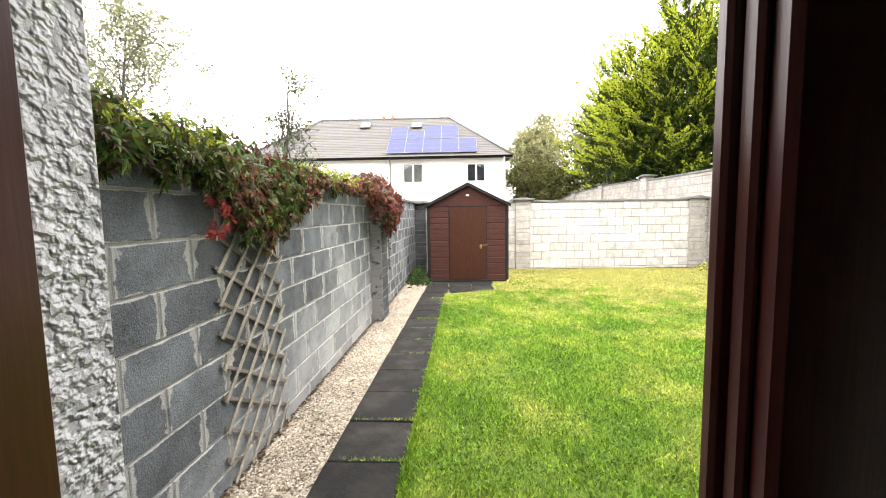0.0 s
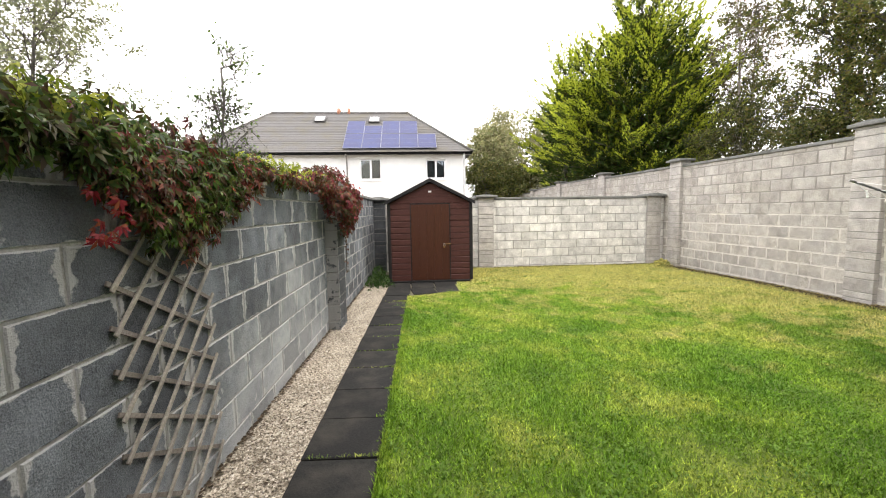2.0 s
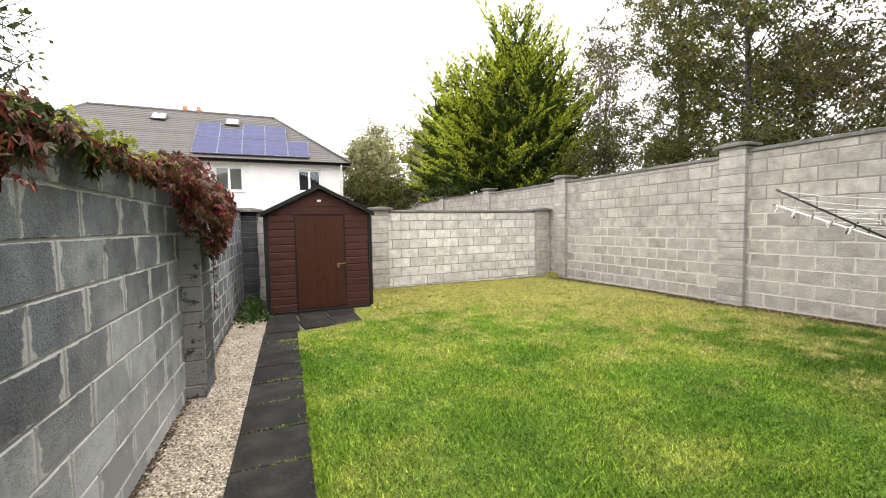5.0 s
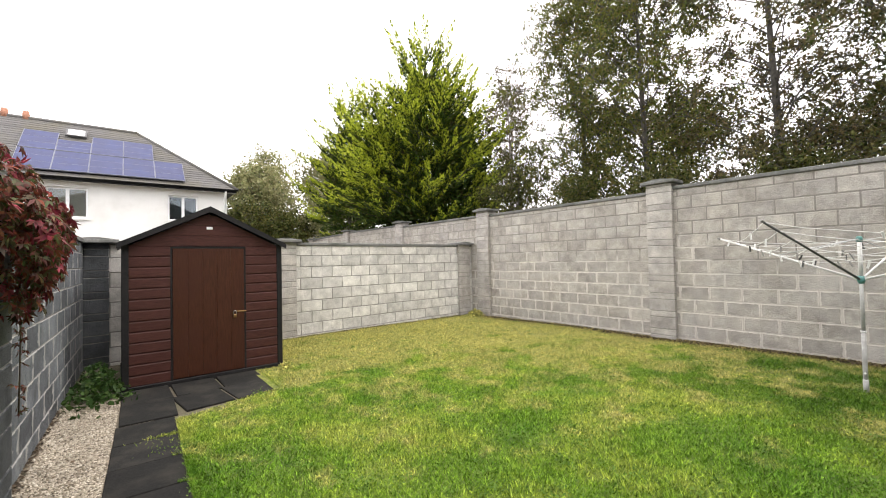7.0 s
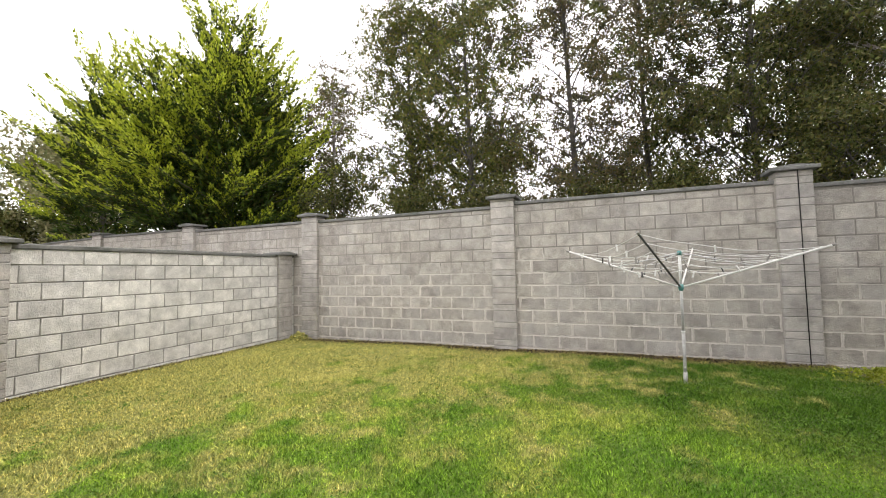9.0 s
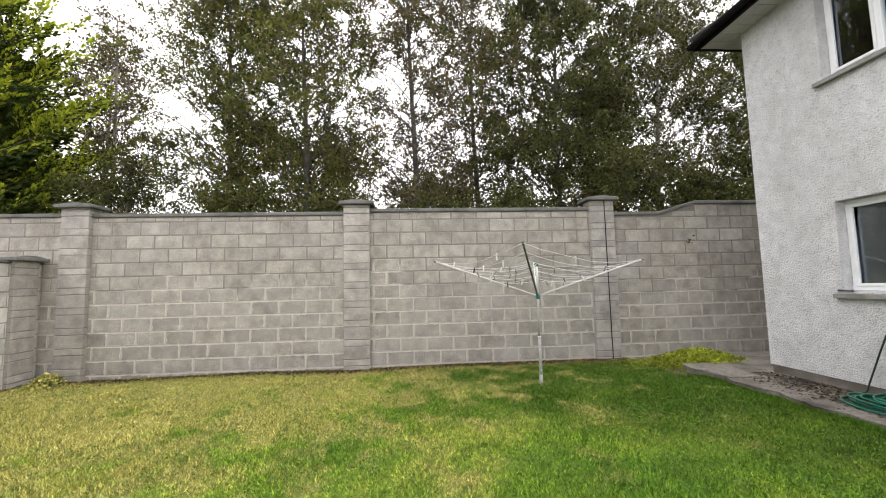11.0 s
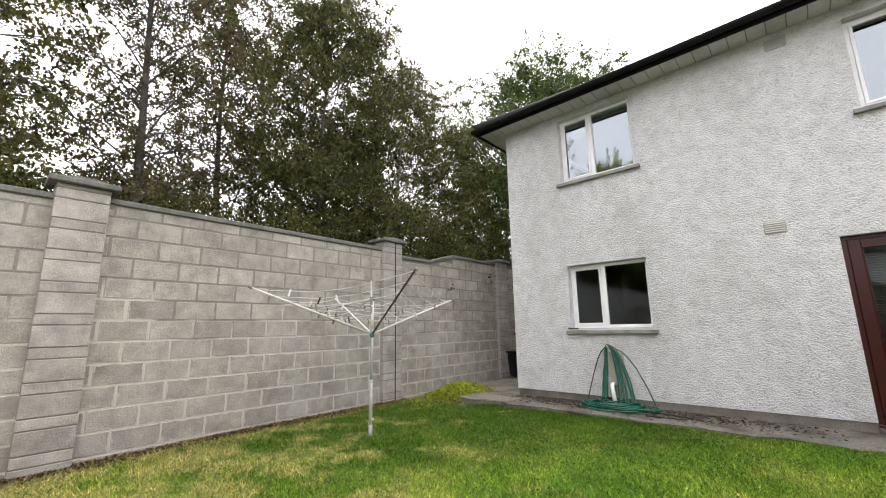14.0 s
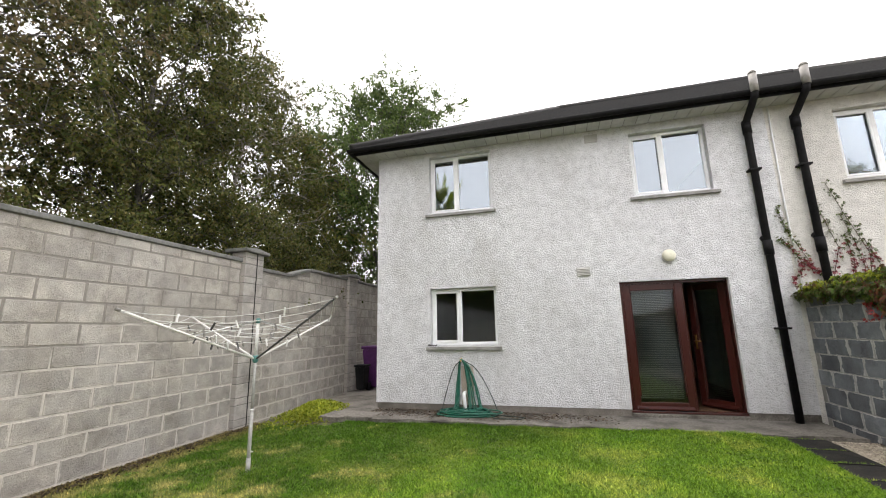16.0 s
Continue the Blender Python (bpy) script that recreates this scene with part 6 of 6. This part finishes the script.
def low_plants():
    rng = np.random.default_rng(3)
    def patch(name, label, n, cx, cy, sx, sy, h, mat, size):
        x, y = rng.normal(cx, sx, n), rng.normal(cy, sy, n)
        k = (x < right_x(y) - 0.03) & (x > left_x(y) + 0.03)
        x, y = x[k], y[k]
        hh = h * np.exp(-((x - cx) / sx) ** 2 / 3 - ((y - cy) / sy) ** 2 / 3)
        c = np.stack([x, y, ground_z(x, y) + rng.uniform(0.0, 1.0, len(x)) * hh], -1)
        u, v = leaf_axes(len(c), size, 0.6, -0.3, rng=rng)
        p, f = quads(c, u, v)
        tagged(raw(name, p, f, mat), label, "plant", kind="stuff")
    patch("ground_cover", "low yellow-green plant at the foot of the tall wall", 5200, 6.25, 0.95, 0.26, 0.40, 0.24, M["yellow_leaf"], 0.024)
    patch("weed_clump", "dark green weeds growing beside the shed", 900, -1.05, 9.05, 0.13, 0.22, 0.42, M["weed"], 0.03)
    patch("weed_clump", "dark green weeds in the corner of the walls", 500, 6.45, 11.05, 0.16, 0.10, 0.20, M["grass"], 0.03)
    patch("weed_clump", "moss and grass tufts at the foot of the shed", 300, 0.98, 9.0, 0.05, 0.10, 0.08, M["grass"], 0.02)


low_plants()


# ==== bins in the side passage
def wheelie_bin(x, y, mat, label, h=1.0, w=0.5, rz=0):
    b = thing("wheelie_bin", label, "bin", "bins in the side passage", at=(x, y, -0.052), rz=rz)
    bm = bmesh.new()
    lo, hi = 0.38 * w, 0.5 * w
    rings = [[bm.verts.new((sx * s, sy * s * 1.1, z)) for sx, sy in ((-1, -1), (1, -1), (1, 1), (-1, 1))] for s, z in ((lo, 0.04), (hi, h * 0.9))]
    for k in range(4):
        bm.faces.new((rings[0][k], rings[0][(k + 1) % 4], rings[1][(k + 1) % 4], rings[1][k]))
    bm.faces.new(rings[0][::-1]); bm.faces.new(rings[1])
    bmesh.ops.bevel(bm, geom=bm.edges[:], offset=0.02, segments=2, affect="EDGES")
    part("body", bm, mat, b)
    part("lid", box(-hi - 0.02, hi + 0.02, -hi * 1.1 - 0.03, hi * 1.1 + 0.03, h * 0.9, h * 0.97, 0.02, seg=2), mat, b)
    for sx in (-1, 1):
        part("wheel", tube([(sx * (lo - 0.02), -hi * 0.95, 0.09), (sx * (lo + 0.04), -hi * 0.95, 0.09)], 0.09, 14), M["black_plastic"], b)


wheelie_bin(6.42, -1.92, M["purple"], "purple plastic wheelie bin with lid shut beside the house", 1.05, 0.52)
wheelie_bin(6.52, -1.34, M["black_plastic"], "small black plastic bin beside the purple one", 0.62, 0.26)


# ==== house beyond the back wall
def far_house():
    h = thing("far_house", "white rendered semi-detached house with grey tiled hipped roof", "house")
    y, x0, x1, z0, ev = 22.6, -11.6, 2.6, -0.6, 4.42
    w1, w2 = (-3.05, -1.93, 3.12, 4.20), (0.48, 1.52, 3.14, 4.16)
    part("wall", wall_with_holes(x0, x1, z0, ev, [w1, w2], 0, 0.3), M["white_render"], h).matrix_basis = pose(0, y, 0) @ Matrix.Scale(-1, 4, (0, 1, 0))
    part("side_wall", box(x1 - 0.3, x1, y + 0.302, y + 7.0, z0, ev), M["white_render"], h)
    part("side_wall", box(x0, x0 + 0.3, y + 0.302, y + 7.0, z0, ev), M["white_render"], h)
    part("soffit", box(x0 - 0.3, x1 + 0.3, y - 0.32, y - 0.002, ev - 0.03, ev), M["soffit"], h)
    part("gutter", prism(gutter_profile(y - 0.38, ev + 0.10), "x", x0 - 0.35, x1 + 0.35), M["black_plastic"], h)
    part("fascia", box(x0 - 0.32, x1 + 0.32, y - 0.34, y - 0.322, ev - 0.04, ev + 0.12), M["black_plastic"], h)
    ya, rise, run = y - 0.38, 2.86, 3.75
    hip_roof("roof", x0 - 0.35, x1 + 0.35, ya, ya + 2 * run, ev + 0.08, rise, 3.4, 3.4, M["roof_tile"], h, 24)
    for i, w in enumerate((w1, w2)):
        win = part("window", box(w[0], w[1], y + 0.10, y + 0.16, w[2], w[2] + 0.06), M["white_plastic"], h)
        part("frame", box(w[0], w[1], y + 0.10, y + 0.16, w[3] - 0.06, w[3]), M["white_plastic"], win)
        for a in (w[0], (w[0] + w[1]) / 2 - 0.05, w[1] - 0.06):
            part("frame", box(a, a + (0.10 if a not in (w[0],) and a < w[1] - 0.1 else 0.06), y + 0.101, y + 0.159, w[2] + 0.06, w[3] - 0.06), M["white_plastic"], win)
        part("pane", box(w[0] + 0.06, w[1] - 0.06, y + 0.125, y + 0.132, w[2] + 0.06, w[3] - 0.06), M["clear_glass"], win)
        part("curtain", box(w[0], w[1], y + 0.17, y + 0.19, w[2], w[3]), M["curtain"] if i == 0 else M["dark_room"], win)
        part("sill", box(w[0] - 0.06, w[1] + 0.06, y - 0.05, y + 0.1, w[2] - 0.07, w[2] - 0.003), M["white_render"], win)
    part("downpipe", tube([(-3.72, y - 0.06, z0), (-3.72, y - 0.06, ev - 0.3), (-3.72, y - 0.36, ev)], 0.04, 8), M["grey_plastic"], h)
    part("downpipe", tube([(x1 - 0.1, y - 0.06, z0), (x1 - 0.1, y - 0.06, ev - 0.3), (x1 - 0.1, y - 0.36, ev)], 0.04, 8), M["white_plastic"], h)
    pitch = math.degrees(math.atan2(rise, run))
    ln = math.hypot(rise, run)
    def on_roof(x, s, lift=0.05):
        return pose(x, ya, ev + 0.10, 0, 0, 0) @ pose(0, 0, 0, pitch, 0, 0) @ pose(0, s * ln, lift)
    def panel(x, s, w, hgt):
        p = part("solar_panel", box(-w / 2 + 0.012, w / 2 - 0.012, 0.012, hgt - 0.012, 0, 0.035, 0.003), M["solar"], h)
        p.matrix_basis = on_roof(x, s, 0.07)
        for a in (-w / 2, w / 2 - 0.012):
            part("rail", box(a, a + 0.012, 0, hgt, -0.002, 0.042), M["panel_rail"], p)
        for b2 in (0, hgt - 0.012):
            part("rail", box(-w / 2 + 0.012, w / 2 - 0.012, b2, b2 + 0.012, -0.002, 0.042), M["panel_rail"], p)
        for k in range(1, 3):
            part("cell_line", box(-w / 2 + 0.02, w / 2 - 0.02, hgt * k / 3 - 0.004, hgt * k / 3 + 0.004, 0.0355, 0.038), M["panel_rail"], p)
    for k in range(5):
        panel(-3.40 + 0.99 * k, 0.05, 0.98, 1.55)
    for k in range(4):
        if k == 1:
            panel(-3.40 + 0.99 * k, 0.39, 0.98, 0.95)
        else:
            panel(-3.40 + 0.99 * k, 0.39, 0.98, 1.55)
    for x, s in ((-5.55, 0.72), (-2.42, 0.70)):
        r = part("rooflight", box(-0.32, 0.32, 0, 0.62, 0, 0.07, 0.006), M["dark_metal"], h)
        r.matrix_basis = on_roof(x, s)
        part("pane", box(-0.25, 0.25, 0.06, 0.56, 0.068, 0.078), M["white_plastic"], r)
    for x in (-4.6, -4.0):
        part("chimney_pot", tube([(x, ya + run, ev + rise - 0.05), (x, ya + run, ev + rise + 0.36)], [0.13, 0.10], 10), M["terracotta"], h)


M["panel_rail"] = surface("panel_rail", (0.14, 0.15, 0.19), (0.20, 0.21, 0.26), 20, 3, None, rough=0.5, bump=0.0)
M["curtain"] = surface("curtain", (0.42, 0.35, 0.29), (0.52, 0.44, 0.37), 20, 3, None, squash=(6, 1, 0.3))
M["dark_room"] = surface("dark_room", (0.02, 0.02, 0.022), (0.04, 0.04, 0.042), 6, 2, None)
M["terracotta"] = surface("terracotta", (0.22, 0.10, 0.065), (0.34, 0.16, 0.10), 20, 4, None)
far_house()


def debris():
    rng = np.random.default_rng(17)
    n = 3800
    x, y = rng.uniform(1.2, 5.2, n), HY + 0.02 + np.abs(rng.normal(0.25, 0.2, n))
    k = (y < 1.4) & (rng.uniform(size=n) < np.interp(x, [1.2, 2.4, 4.5, 5.2], [0.15, 0.7, 1.0, 0.6]))
    c = np.stack([x[k], y[k], np.full(k.sum(), -0.042)], -1)
    u, v = leaf_axes(len(c), 0.020, 0.7, flat=0.8, rng=rng)
    p, f = quads(c, u, v)
    tagged(raw("litter", p, f, M["dead_leaf"]), "dead leaves and grit lying along the house wall", "litter", kind="stuff")
    n = 4200
    wy = rng.uniform(1.9, 11.1, n)
    wx = right_x(wy) - 0.03 - np.abs(rng.normal(0, 0.11, n))
    bx = rng.uniform(1.2, 6.7, n // 2)
    by = back_y(bx) - 0.03 - np.abs(rng.normal(0, 0.04, n // 2))
    x, y = np.r_[wx, bx], np.r_[wy, by]
    c = np.stack([x, y, lawn_z(x, y) + rng.uniform(0.006, 0.024, len(x))], -1)
    u, v = leaf_axes(len(c), 0.020, 0.6, flat=0.6, rng=rng)
    p, f = quads(c, u, v)
    tagged(raw("litter", p, f, M["dead_leaf"]), "brown leaf litter and soil along the foot of the walls", "litter", kind="stuff")


debris()
w = thing("pier_cable", "thin black cable running down the face of a pier", "cable")
part("wire", tube([(right_x(2.0) - 0.102, 2.06, 2.66), (right_x(2.0) - 0.100, 2.055, 1.4), (right_x(2.0) - 0.101, 2.05, -0.12)], 0.007, 6), M["black_plastic"], w)


def joint_moss():
    n = 1400
    k = RNG.integers(0, 12, n)
    y = 1.50 + 0.487 * k + RNG.normal(0, 0.006, n)
    f = RNG.beta(1.5, 0.7, n)
    x = path_l(y) + f * (path_r(y) - path_l(y))
    keep = (np.sin(k * 7.3) > -0.2) | (f > 0.85)
    x, y = x[keep], y[keep]
    extra = RNG.uniform(6.9, 7.3, 260)
    x = np.r_[x, path_r(extra) - np.abs(RNG.normal(0, 0.12, 260))]
    y = np.r_[y, np.where(RNG.uniform(size=260) < 0.7, 7.35 + RNG.normal(0, 0.02, 260), extra)]
    blades("joint_grass", "grass and moss growing in the joints of the path", x, y, RNG.uniform(0.008, 0.025, len(x)), RNG.uniform(0.003, 0.006, len(x)), M["grass"], 1.4)


joint_moss()

lay_blocks()
